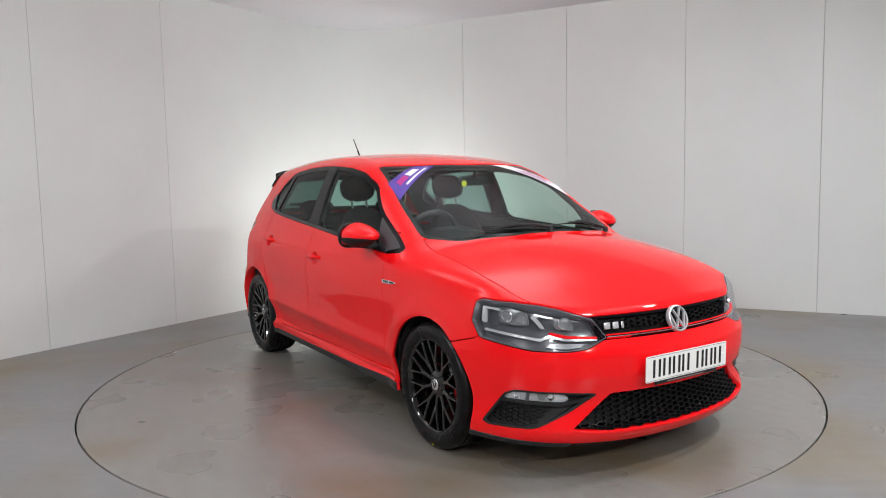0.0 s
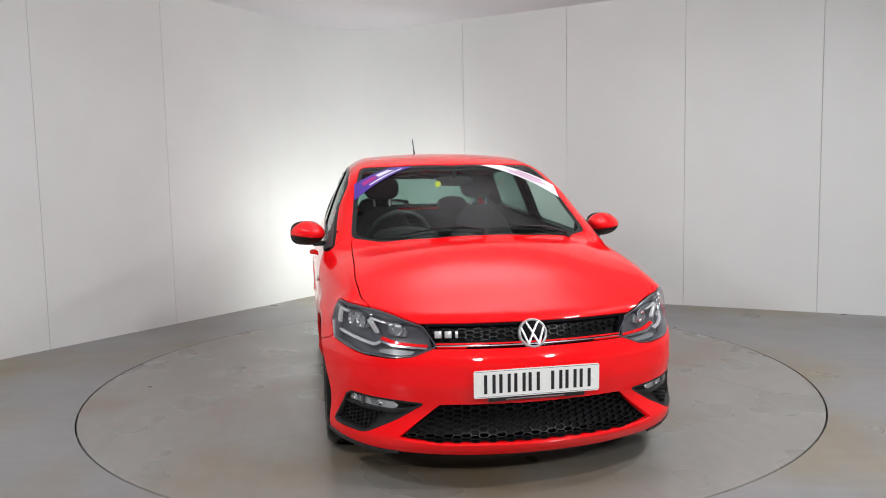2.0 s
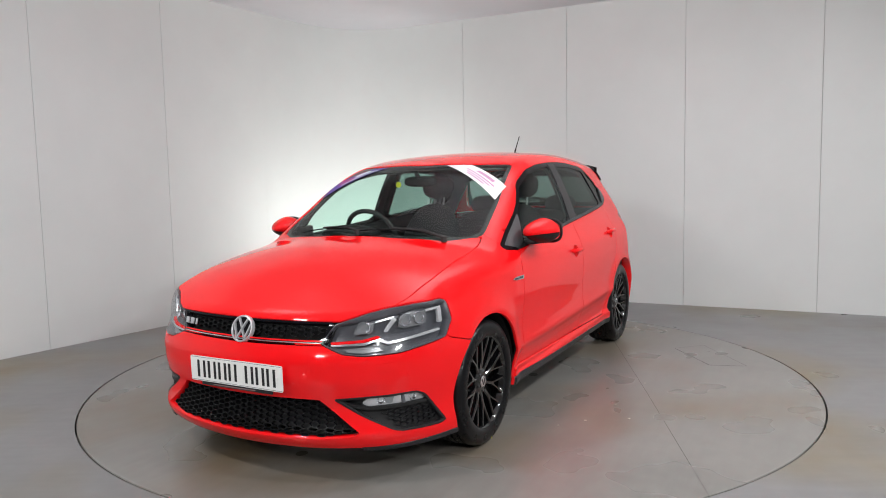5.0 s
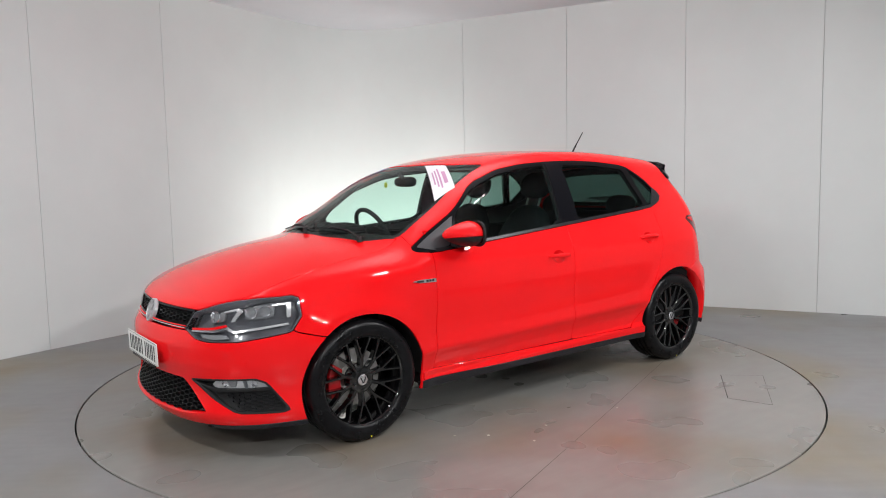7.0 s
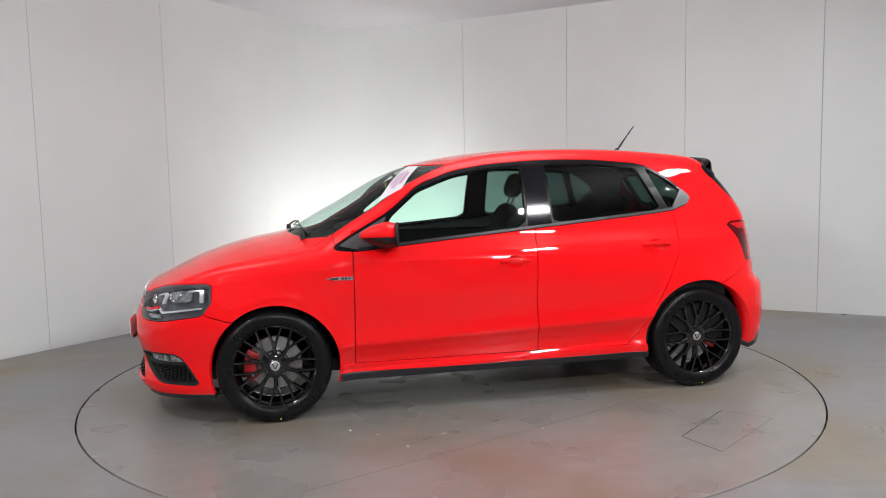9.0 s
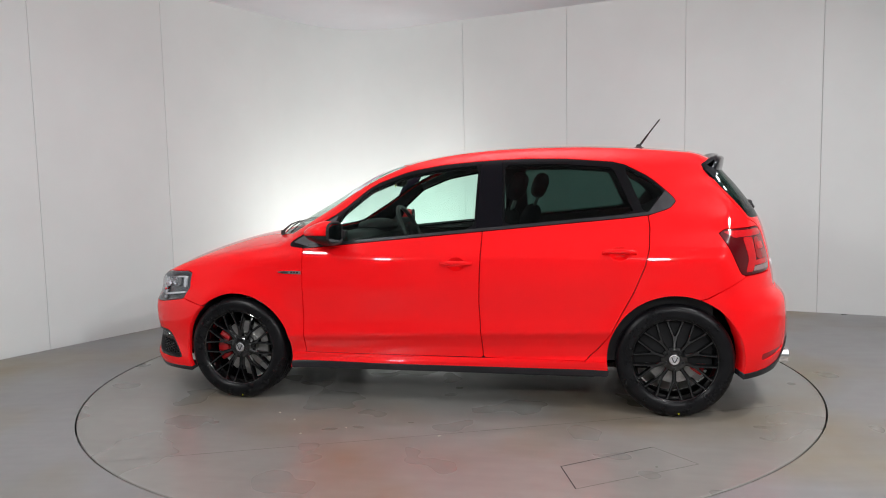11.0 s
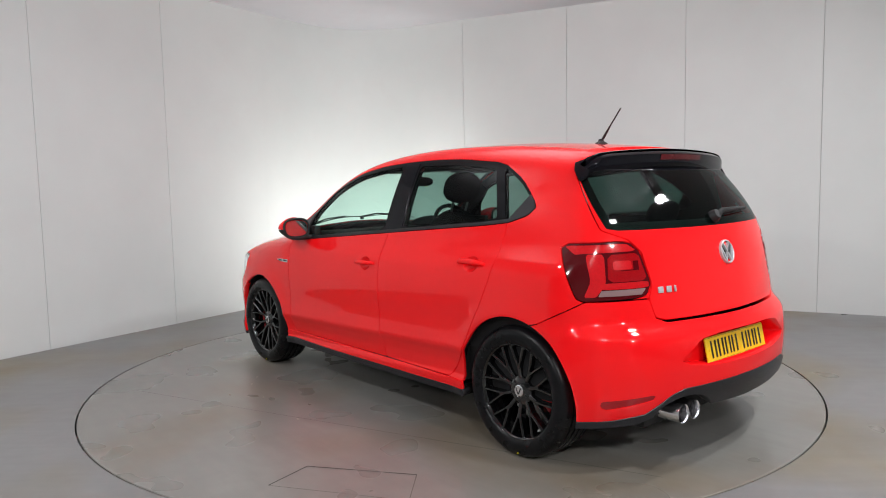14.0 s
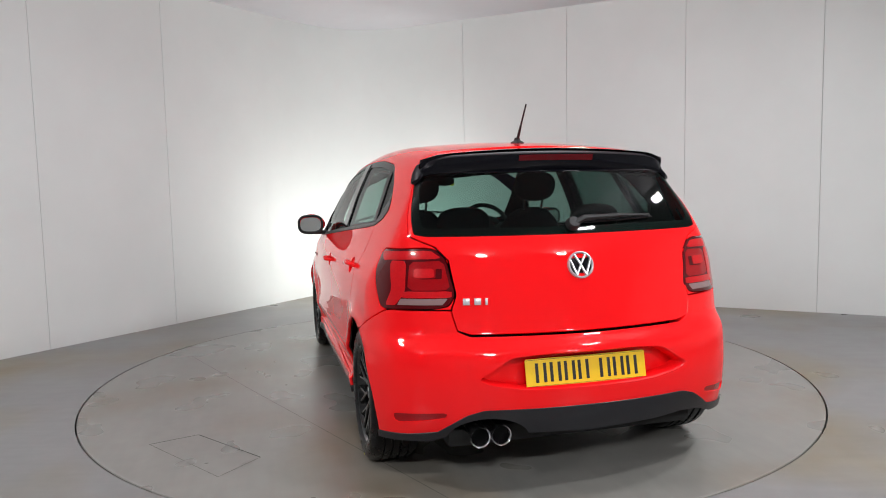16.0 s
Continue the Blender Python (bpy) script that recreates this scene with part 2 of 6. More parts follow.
def wall_strip(p, q, z0, z1, thick=0.10):
    """A wall board from p to q, its face on that line, its thickness outwards."""
    d = (q - p).normalized()
    n = Vector((-d.y, d.x, 0))
    bm = bmesh.new()
    c = [p, q, q + n * thick, p + n * thick]
    lo = [bm.verts.new((v.x, v.y, z0)) for v in c]
    hi = [bm.verts.new((v.x, v.y, z1)) for v in c]
    bm.faces.new(lo[::-1])
    bm.faces.new(hi)
    for i in range(4):
        bm.faces.new((lo[i], lo[(i + 1) % 4], hi[(i + 1) % 4], hi[i]))
    bmesh.ops.recalc_face_normals(bm, faces=bm.faces)
    bmesh.ops.bevel(bm, geom=[e for e in bm.edges if abs(e.verts[0].co.z - e.verts[1].co.z) > 1], offset=0.0022, segments=1, profile=0.5, affect="EDGES")
    return bm


def studio():
    corner, p0, p1, arc = wall_line()
    step, joint = 1.172, 0.0012

    def boards(name, start, d, marks, label):
        w = tagged(new(name), label, "wall", kind="structure")
        for a, b in zip(marks, marks[1:]):
            part("panel", wall_strip(start + d * (a + joint), start + d * (b - joint), 0.0, CEIL_Z), WALL, w, smooth=False)
        n = Vector((-d.y, d.x, 0))
        p, q = start + d * marks[0] + n * 0.012, start + d * marks[-1] + n * 0.012
        part("backing", wall_strip(p, q, 0.002, CEIL_Z - 0.002, 0.08), BEIGE, w, smooth=False)
        return w
    first = 0.375
    end = (p0 - LEFT_AT).length
    marks = [first + step * k for k in range(-7, 3)]
    marks = [m for m in marks if m < end - 0.3] + [end]
    boards("wall_left", LEFT_AT, LEFT_DIR, marks, "pale grey painted wall of upright boards")
    start = (p1 - RIGHT_AT).dot(RIGHT_DIR)
    rm = [start] + [m for m in [0.834 + step * k for k in range(0, 7)] if m > start + 0.2]
    boards("wall_right", RIGHT_AT, RIGHT_DIR, rm, "pale grey painted wall of upright boards")
    bm = bmesh.new()
    lo = [bm.verts.new((p.x, p.y, 0)) for p in arc]
    hi = [bm.verts.new((p.x, p.y, CEIL_Z)) for p in arc]
    outs = []
    for i, p in enumerate(arc):
        d = (arc[min(i + 1, 16)] - arc[max(i - 1, 0)]).normalized()
        q = p + Vector((-d.y, d.x, 0)) * 0.1
        outs.append((bm.verts.new((q.x, q.y, 0)), bm.verts.new((q.x, q.y, CEIL_Z))))
    for i in range(16):
        bm.faces.new((lo[i], lo[i + 1], hi[i + 1], hi[i]))
        bm.faces.new((outs[i][0], outs[i][1], outs[i + 1][1], outs[i + 1][0]))
    bmesh.ops.recalc_face_normals(bm, faces=bm.faces)
    w = tagged(part("wall_corner", bm, WALL, None), "curved pale grey corner of the studio wall", "wall", kind="structure")
    le = LEFT_AT + LEFT_DIR * marks[0]
    re = RIGHT_AT + RIGHT_DIR * rm[-1]
    q1, q2 = Vector((le.x, -8.2, 0)), Vector((re.x, -8.2, 0))
    for nm, a, b in (("wall_side", q1, le), ("wall_behind", q2, q1), ("wall_far_side", re, q2)):
        tagged(part(nm, wall_strip(a, b, 0, CEIL_Z), WALL, None, smooth=False), "plain pale grey studio wall", "wall", kind="structure")
    # floor with the round pit of the turntable
    bm = bmesh.new()
    n = 192
    R = 2.240
    inner = [bm.verts.new((HUB[0] + R * math.cos(2 * math.pi * k / n), HUB[1] + R * math.sin(2 * math.pi * k / n), 0)) for k in range(n)]
    outer = [bm.verts.new((11 * math.cos(2 * math.pi * k / n), 11 * math.sin(2 * math.pi * k / n), 0)) for k in range(n)]
    pit = [bm.verts.new((HUB[0] + R * math.cos(2 * math.pi * k / n), HUB[1] + R * math.sin(2 * math.pi * k / n), -0.08)) for k in range(n)]
    for k in range(n):
        j = (k + 1) % n
        bm.faces.new((inner[k], outer[k], outer[j], inner[j]))
        bm.faces.new((pit[k], inner[k], inner[j], pit[j]))
    bm.faces.new(pit)
    tagged(part("floor", bm, FLOOR, None, smooth=False), "worn grey painted studio floor with brownish stains", "floor", kind="structure")
    bm = box_bm(-11, 11, -11, 11, CEIL_Z, CEIL_Z + 0.1)
    tagged(part("ceiling", bm, CEIL, None, smooth=False), "white painted studio ceiling", "ceiling", kind="structure")


def turntable():
    """The round driven floor plate, with its joint, its hatch and scuffs; all turn with it."""
    top = tagged(new("turntable"), "round grey painted turntable set flush in the floor", "turntable")
    n, R = 192, 2.231
    bm = bmesh.new()
    rings = []
    for r, z in ((R, -0.05), (R, -0.002), (R - 0.004, 0.001)):
        rings.append([bm.verts.new((r * math.cos(2 * math.pi * k / n), r * math.sin(2 * math.pi * k / n), z)) for k in range(n)])
    for a, b in zip(rings, rings[1:]):
        for k in range(n):
            bm.faces.new((a[k], a[(k + 1) % n], b[(k + 1) % n], b[k]))
    inner = rings[-1]
    for r in np.linspace(2.0, 0.2, 10):
        ring = [bm.verts.new((r * math.cos(2 * math.pi * k / n), r * math.sin(2 * math.pi * k / n), 0.001)) for k in range(n)]
        for k in range(n):
            bm.faces.new((inner[k], inner[(k + 1) % n], ring[(k + 1) % n], ring[k]))
        inner = ring
    mid = bm.verts.new((0, 0, 0.001))
    for k in range(n):
        bm.faces.new((inner[k], inner[(k + 1) % n], mid))
    part("plate", bm, DISC, top, smooth=False)

    def groove(pts, width):
        bm = bmesh.new()
        for p, q in zip(pts, pts[1:]):
            p, q = Vector((*p, 0)), Vector((*q, 0))
            d = (q - p).normalized()
            s = Vector((-d.y, d.x, 0)) * width / 2
            vs = [bm.verts.new(v + Vector((0, 0, 0.0022))) for v in (p - s, q - s, q + s, p + s)]
            bm.faces.new(vs)
        return bm
    part("joint", groove([(1.30, 1.83 + 0.0), (0.01, 1.31), (-0.80, 0.975), (-1.95, 0.50)], 0.003), BEIGE_DARK, top, "thin joint between floor plates")
    part("hatch_edge", groove([(-0.88, 1.765), (-0.81, 1.54), (-1.22, 1.24)], 0.005), INK_SOFT, top, "dark edge of a floor hatch")
    part("hatch_edge", groove([(-1.22, 1.24), (-1.40, 1.42), (-0.88, 1.765)], 0.003), BEIGE_DARK, top)
    rng = random.Random(5)
    for cx, cy in ((0.62, 1.12), (0.30, 1.2), (0.5, 1.32), (-0.2, 1.25), (0.75, 1.02)):
        bm = bmesh.new()
        bmesh.ops.create_icosphere(bm, subdivisions=1, radius=0.008)
        for v in bm.verts:
            v.co = Vector((v.co.x * rng.uniform(0.6, 1.6), v.co.y * rng.uniform(0.3, 1), max(-0.004, v.co.z * 0.35) + 0.004))
        part("crumb", bm, CRUMB, top, "pale crumb of dried dirt", at=pose(cx, cy, 0, 0, 0, rng.uniform(0, 180)))
    return top


BEIGE_DARK = plain("joint_shadow", (0.10, 0.095, 0.085), 0.8)
INK_SOFT = plain("hatch_gap", (0.03, 0.03, 0.028), 0.9)
CRUMB = plain("dried_dirt", (0.5, 0.47, 0.42), 0.9)

# ---- body surface of the car: x ahead, y to its left, z up, origin on the ground midway between the axles ----
def curve(points, soft=0.02):
    """A smooth curve through (a, b) points, softened over that many metres."""
    pts = sorted(points)
    a = np.array([p[0] for p in pts], float)
    b = np.array([p[1] for p in pts], float)
    h = np.diff(a)
    d = np.diff(b) / h
    m = np.zeros(len(a))
    for i in range(1, len(a) - 1):
        if d[i - 1] * d[i] > 0:
            w1, w2 = 2 * h[i] + h[i - 1], h[i] + 2 * h[i - 1]
            m[i] = (w1 + w2) / (w1 / d[i - 1] + w2 / d[i])
    m[0], m[-1] = d[0], d[-1]
    xs = np.arange(a[0] - 0.3, a[-1] + 0.3, 0.002)
    k = np.clip(np.searchsorted(a, xs) - 1, 0, len(h) - 1)
    t = np.clip((xs - a[k]) / h[k], 0, 1)
    ys = ((2 * t**3 - 3 * t**2 + 1) * b[k] + (t**3 - 2 * t**2 + t) * h[k] * m[k]
          + (-2 * t**3 + 3 * t**2) * b[k + 1] + (t**3 - t**2) * h[k] * m[k + 1])
    ys += np.where(xs < a[0], (xs - a[0]) * m[0], 0) + np.where(xs > a[-1], (xs - a[-1]) * m[-1], 0)
    n = int(soft * 3 / 0.002)
    g = np.exp(-0.5 * (np.arange(-n, n + 1) * 0.002 / soft)**2)
    ys = np.convolve(np.pad(ys, n, mode="edge"), g / g.sum(), mode="valid")
    return lambda v: np.interp(v, xs, ys)


TOP = curve([(2.10, 0.55), (2.04, 0.63), (2.0, 0.675), (1.95, 0.712), (1.86, 0.755), (1.69, 0.836), (1.52, 0.896), (1.35, 0.940),
             (1.20, 0.966), (1.14, 0.980), (1.05, 1.033), (0.96, 1.085), (0.81, 1.165), (0.63, 1.268), (0.45, 1.345), (0.36, 1.372),
             (0.22, 1.402), (0.07, 1.425), (-0.12, 1.445), (-0.32, 1.457), (-0.51, 1.461), (-0.72, 1.459), (-0.92, 1.451),
             (-1.13, 1.436), (-1.34, 1.415), (-1.56, 1.385), (-1.75, 1.35)], 0.025)
PLANX = curve([(2.1, 0.02), (1.6, 0.05), (1.2, 0.28), (0.9, 0.33), (0.4, 0.30), (0.1, 0.12), (-0.3, 0.0), (-1.7, 0.0)], 0.08)
CROWN = curve([(2.1, 0.12), (1.2, 0.13), (0.6, 0.125), (0.0, 0.10), (-1.5, 0.12)], 0.08)
SECT = curve([(0.10, 0.770), (0.16, 0.792), (0.22, 0.806), (0.27, 0.816), (0.33, 0.824), (0.40, 0.830), (0.48, 0.8355),
              (0.56, 0.839), (0.64, 0.8415), (0.72, 0.840), (0.79, 0.834), (0.84, 0.826), (0.875, 0.812), (0.92, 0.790), (0.97, 0.768),
              (1.02, 0.752), (1.10, 0.725), (1.20, 0.687), (1.30, 0.640), (1.37, 0.600), (1.43, 0.55), (1.50, 0.47)], 0.011)
# relief of the doors' pressed crease, by the height over it
CREASE = curve([(-0.30, 0.0), (-0.17, -0.004), (-0.138, -0.022), (-0.09, -0.020), (-0.045, -0.009), (0.0, 0.0070), (0.035, 0.001), (0.08, -0.0050), (0.13, -0.0065), (0.19, -0.004), (0.28, 0.0), (0.4, 0.0)], 0.0025)
PLANW = curve([(2.1, -0.14), (1.9, -0.055), (1.7, -0.008), (1.5, -0.003), (1.235, 0.0), (0.9, -0.006), (0.3, 0.0), (-0.6, 0.0), (-1.0, -0.004),
               (-1.25, -0.006), (-1.45, -0.012), (-1.65, -0.022), (-1.8, -0.035), (-2.0, -0.06)], 0.06)
TAPER = curve([(2.1, 0.0), (0.6, 0.0), (-0.2, -0.004), (-0.8, -0.018), (-1.25, -0.042), (-1.7, -0.07)], 0.08)
NOSE = curve([(0.08, 1.93), (0.14, 1.99), (0.19, 2.035), (0.225, 2.045), (0.26, 2.03), (0.33, 2.015), (0.40, 2.03), (0.45, 2.04), (0.52, 2.04),
              (0.56, 2.028), (0.60, 2.006), (0.65, 1.99), (0.70, 1.99), (0.80, 1.99)], 0.012)
TAIL = curve([(0.10, -1.80), (0.18, -1.86), (0.25, -1.885), (0.35, -1.912), (0.45, -1.918), (0.55, -1.912), (0.60, -1.90), (0.635, -1.865), (0.66, -1.848),
              (0.70, -1.842), (0.785, -1.826), (0.86, -1.812), (0.915, -1.797), (0.97, -1.783), (1.04, -1.755), (1.12, -1.705), (1.20, -1.645),
              (1.27, -1.585), (1.36, -1.505), (1.45, -1.42)], 0.012)


def smax(a, b, k):
    h = np.maximum(k - np.abs(a - b), 0) / k
    return np.maximum(a, b) + h * h * k / 4


def body(x, y, z):
    """Below 0 inside the car's closed form, above 0 outside."""
    y = np.abs(y)
    up = np.clip((z - 0.9) / 0.3, 0, 1)
    side = SECT(z) + PLANW(x) * (1 - 0.35 * up) + TAPER(x) * up
    doors = np.clip((0.98 - x) / 0.14, 0, 1) * np.clip((x + 1.04) / 0.16, 0, 1)
    side = side + CREASE(z - 0.426 + 0.033 * x) * doors * doors * (3 - 2 * doors)
    for cx, cz in ((1.235, 0.30), (-1.235, 0.30)):
        r = np.hypot(x - cx, z - cz)
        side = side + 0.012 * np.exp(-((r - 0.355) / 0.055)**2) * (z > 0.1)
    side = side + 0.026 * np.clip((0.56 - z) / 0.12, 0, 1) * (np.clip((x - 1.36) / 0.14, 0, 1) + 0.8 * np.clip((-1.40 - x) / 0.14, 0, 1))
    side = side - 0.082 * np.clip((z - 0.53) / 0.24, 0, 1) * np.clip((x - 0.90) / 0.62, 0, 1)**1.2
    fs = (y - side) * 0.93
    xx = x + PLANX(x) * y * y
    slope = (TOP(xx + 0.02) - TOP(xx - 0.02)) / 0.04
    ft = (z - TOP(xx) + CROWN(x) * y * y) / np.sqrt(1 + slope * slope)
    ff = (x - NOSE(z) + 0.345 * y * y + 1.35 * y**8) * 0.85
    st = (TAIL(z + 0.02) - TAIL(z - 0.02)) / 0.04
    fr = (TAIL(z) + 0.29 * y * y + 0.65 * y**8 - x) / np.sqrt(1 + st * st) * 0.92
    f = smax(fs, ft, 0.085)
    f = smax(f, ff, 0.05)
    return smax(f, fr, 0.06)


def shoot(o, d, far=2.6):
    """Where rays from inside, from o along d, leave the body."""
    lo, hi = np.zeros(len(o)), np.full(len(o), far)
    steps = np.linspace(0.02, 1, 60)
    for s in steps[::-1]:
        inside = body(*(o + d * (far * s)).T) < 0
        hi = np.where(inside & (lo == 0), far * (s + 1 / 60), hi)
        lo = np.where(inside & (lo == 0), far * s, lo)
    for _ in range(30):
        mid = (lo + hi) / 2
        inside = body(*(o + d * mid[:, None]).T) < 0
        lo, hi = np.where(inside, mid, lo), np.where(inside, hi, mid)
    return o + d * ((lo + hi) / 2)[:, None]


def slope_of(p):
    """The outward normals of the body's surface at the points p."""
    e = 0.002
    g = np.stack([body(p[:, 0] + e, p[:, 1], p[:, 2]) - body(p[:, 0] - e, p[:, 1], p[:, 2]),
                  body(p[:, 0], p[:, 1] + e, p[:, 2]) - body(p[:, 0], p[:, 1] - e, p[:, 2]),
                  body(p[:, 0], p[:, 1], p[:, 2] + e) - body(p[:, 0], p[:, 1], p[:, 2] - e)], 1)
    return g / np.maximum(np.linalg.norm(g, axis=1), 1e-9)[:, None]

# ---- sheets of the body, cut into panels ----
def poly_sd(a, b, poly):
    """Signed distance of points to a closed outline, below 0 inside."""
    d = np.full(len(a), 1e9)
    inside = np.zeros(len(a), bool)
    n = len(poly)
    for i in range(n):
        (x0, y0), (x1, y1) = poly[i], poly[(i + 1) % n]
        ex, ey = x1 - x0, y1 - y0
        t = np.clip(((a - x0) * ex + (b - y0) * ey) / (ex * ex + ey * ey + 1e-12), 0, 1)
        d = np.minimum(d, np.hypot(a - x0 - t * ex, b - y0 - t * ey))
        if y0 != y1:
            cross = ((y0 > b) != (y1 > b)) & (a < (x1 - x0) * (b - y0) / (y1 - y0) + x0)
            inside ^= cross
    return np.where(inside, -d, d)


def softened(poly, times=2, keep=0.25):
    for _ in range(times):
        out = []
        for i, (x0, y0) in enumerate(poly):
            x1, y1 = poly[(i + 1) % len(poly)]
            out += [(x0 + (x1 - x0) * keep, y0 + (y1 - y0) * keep), (x1 - (x1 - x0) * keep, y1 - (y1 - y0) * keep)]
        poly = out
    return poly


FX, RX = 1.15, -1.10                      # poles of the wrapped nose and tail sheets


def side_view(p):
    return p[:, 0], p[:, 2]


def top_view(p):
    return p[:, 0], np.abs(p[:, 1])


def nose_view(p):
    """Angle round the nose as metres at 0.85 m, and height."""
    return np.arctan2(np.abs(p[:, 1]), p[:, 0] - FX) * 0.85, p[:, 2]


def tail_view(p):
    return np.arctan2(np.abs(p[:, 1]), RX - p[:, 0]) * 0.75, p[:, 2]


def deg(points, scale):
    return [(radians(a) * scale, z) for a, z in points]


GAP = 0.0032


def within(view, poly, gap=GAP):
    return lambda p: poly_sd(*view(p), poly) + gap


def beyond(view, poly, gap=GAP, where=None):
    if where is None:
        return lambda p: gap - poly_sd(*view(p), poly)
    return lambda p: np.where(where(p), gap - poly_sd(*view(p), poly), -1.0)


def above(z):
    return lambda p: z - p[:, 2]


def below(z):
    return lambda p: p[:, 2] - z


def sheet(o, d, shape):
    pts = shoot(o, d)
    n, m = shape
    idx = np.arange(n * m).reshape(n, m)
    f = np.stack([idx[:-1, :-1], idx[1:, :-1], idx[1:, 1:], idx[:-1, 1:]], -1).reshape(-1, 4)
    a, b, c = pts[f[:, 0]], pts[f[:, 1]], pts[f[:, 2]]
    nn = np.cross(b - a, c - a)
    if (np.einsum("ij,ij->i", nn, slope_of(a)) > 0).mean() < 0.5:
        f = f[:, ::-1]
    return pts, f


def section_sheet(fine=False):
    xs = np.concatenate([np.arange(-1.80, -1.35, 0.012), np.arange(-1.35, 1.99, 0.017)])
    ph = np.radians(np.concatenate([np.arange(-36, -22, 1.0), np.arange(-22, -2, 0.4), np.arange(-2, 36, 1.2), np.linspace(36, 90, 46)]))
    if fine:
        xs, ph = np.arange(-1.30, 1.20, 0.008), np.radians(np.arange(20, 62, 0.45))
    X, A = np.meshgrid(xs, ph, indexing="ij")
    o = np.stack([X.ravel(), np.zeros(X.size), np.full(X.size, 0.55)], 1)
    d = np.stack([np.zeros(X.size), np.cos(A).ravel(), np.sin(A).ravel()], 1)
    return sheet(o, d, X.shape)


def section_sheet_top():
    xs, ph = np.arange(0.2, 1.2, 0.010), np.radians(np.concatenate([np.arange(28, 60, 0.5), np.arange(60, 90.5, 1.5)]))
    ph[-1] = math.pi / 2
    X, A = np.meshgrid(xs, ph, indexing="ij")
    o = np.stack([X.ravel(), np.zeros(X.size), np.full(X.size, 0.55)], 1)
    d = np.stack([np.zeros(X.size), np.cos(A).ravel(), np.sin(A).ravel()], 1)
    return sheet(o, d, X.shape)


def wrapped_sheet(pole, sign, z0, z1, dz):
    zs = np.arange(z0, z1, dz)
    al = np.radians(np.arange(0, 91.0, 1.2))
    Z, A = np.meshgrid(zs, al, indexing="ij")
    o = np.stack([np.full(Z.size, pole), np.zeros(Z.size), Z.ravel()], 1)
    d = np.stack([sign * np.cos(A).ravel(), np.sin(A).ravel(), np.zeros(Z.size)], 1)
    return sheet(o, d, Z.shape)


def cut(pts, faces, fn):
    """Keeps the part of a sheet where fn is at most 0."""
    v = fn(pts)
    keep = v <= 0
    cnt = [int(sum(keep[i] for i in f)) for f in faces]
    whole = [tuple(f) for f, c in zip(faces, cnt) if c == len(f)]
    mixed = [tuple(f) for f, c in zip(faces, cnt) if 0 < c < len(f)]
    edges = {}
    for f in mixed:
        for i in range(len(f)):
            a, b = f[i], f[(i + 1) % len(f)]
            if keep[a] != keep[b]:
                edges[(min(a, b), max(a, b))] = 0
    if edges:
        ks = list(edges)
        A = pts[[k[0] if keep[k[0]] else k[1] for k in ks]]
        B = pts[[k[1] if keep[k[0]] else k[0] for k in ks]]
        lo, hi = np.zeros(len(ks)), np.ones(len(ks))
        for _ in range(14):
            mid = (lo + hi) / 2
            ok = fn(A + (B - A) * mid[:, None]) <= 0
            lo, hi = np.where(ok, mid, lo), np.where(ok, hi, mid)
        new_pts = A + (B - A) * lo[:, None]
        for i, k in enumerate(ks):
            edges[k] = len(pts) + i
        pts = np.vstack([pts, new_pts])
    for f in mixed:
        out = []
        for i in range(len(f)):
            a, b = f[i], f[(i + 1) % len(f)]
            if keep[a]:
                out.append(a)
            if keep[a] != keep[b]:
                out.append(edges[(min(a, b), max(a, b))])
        if len(out) >= 3:
            whole.append(tuple(out))
    used = sorted({i for f in whole for i in f})
    remap = {u: i for i, u in enumerate(used)}
    return pts[used], [tuple(remap[i] for i in f) for f in whole]


def cut_all(sh, *fns):
    pts, faces = sh
    faces = [tuple(f) for f in faces]
    for fn in fns:
        if len(faces) == 0:
            break
        pts, faces = cut(pts, faces, fn)
    return pts, faces


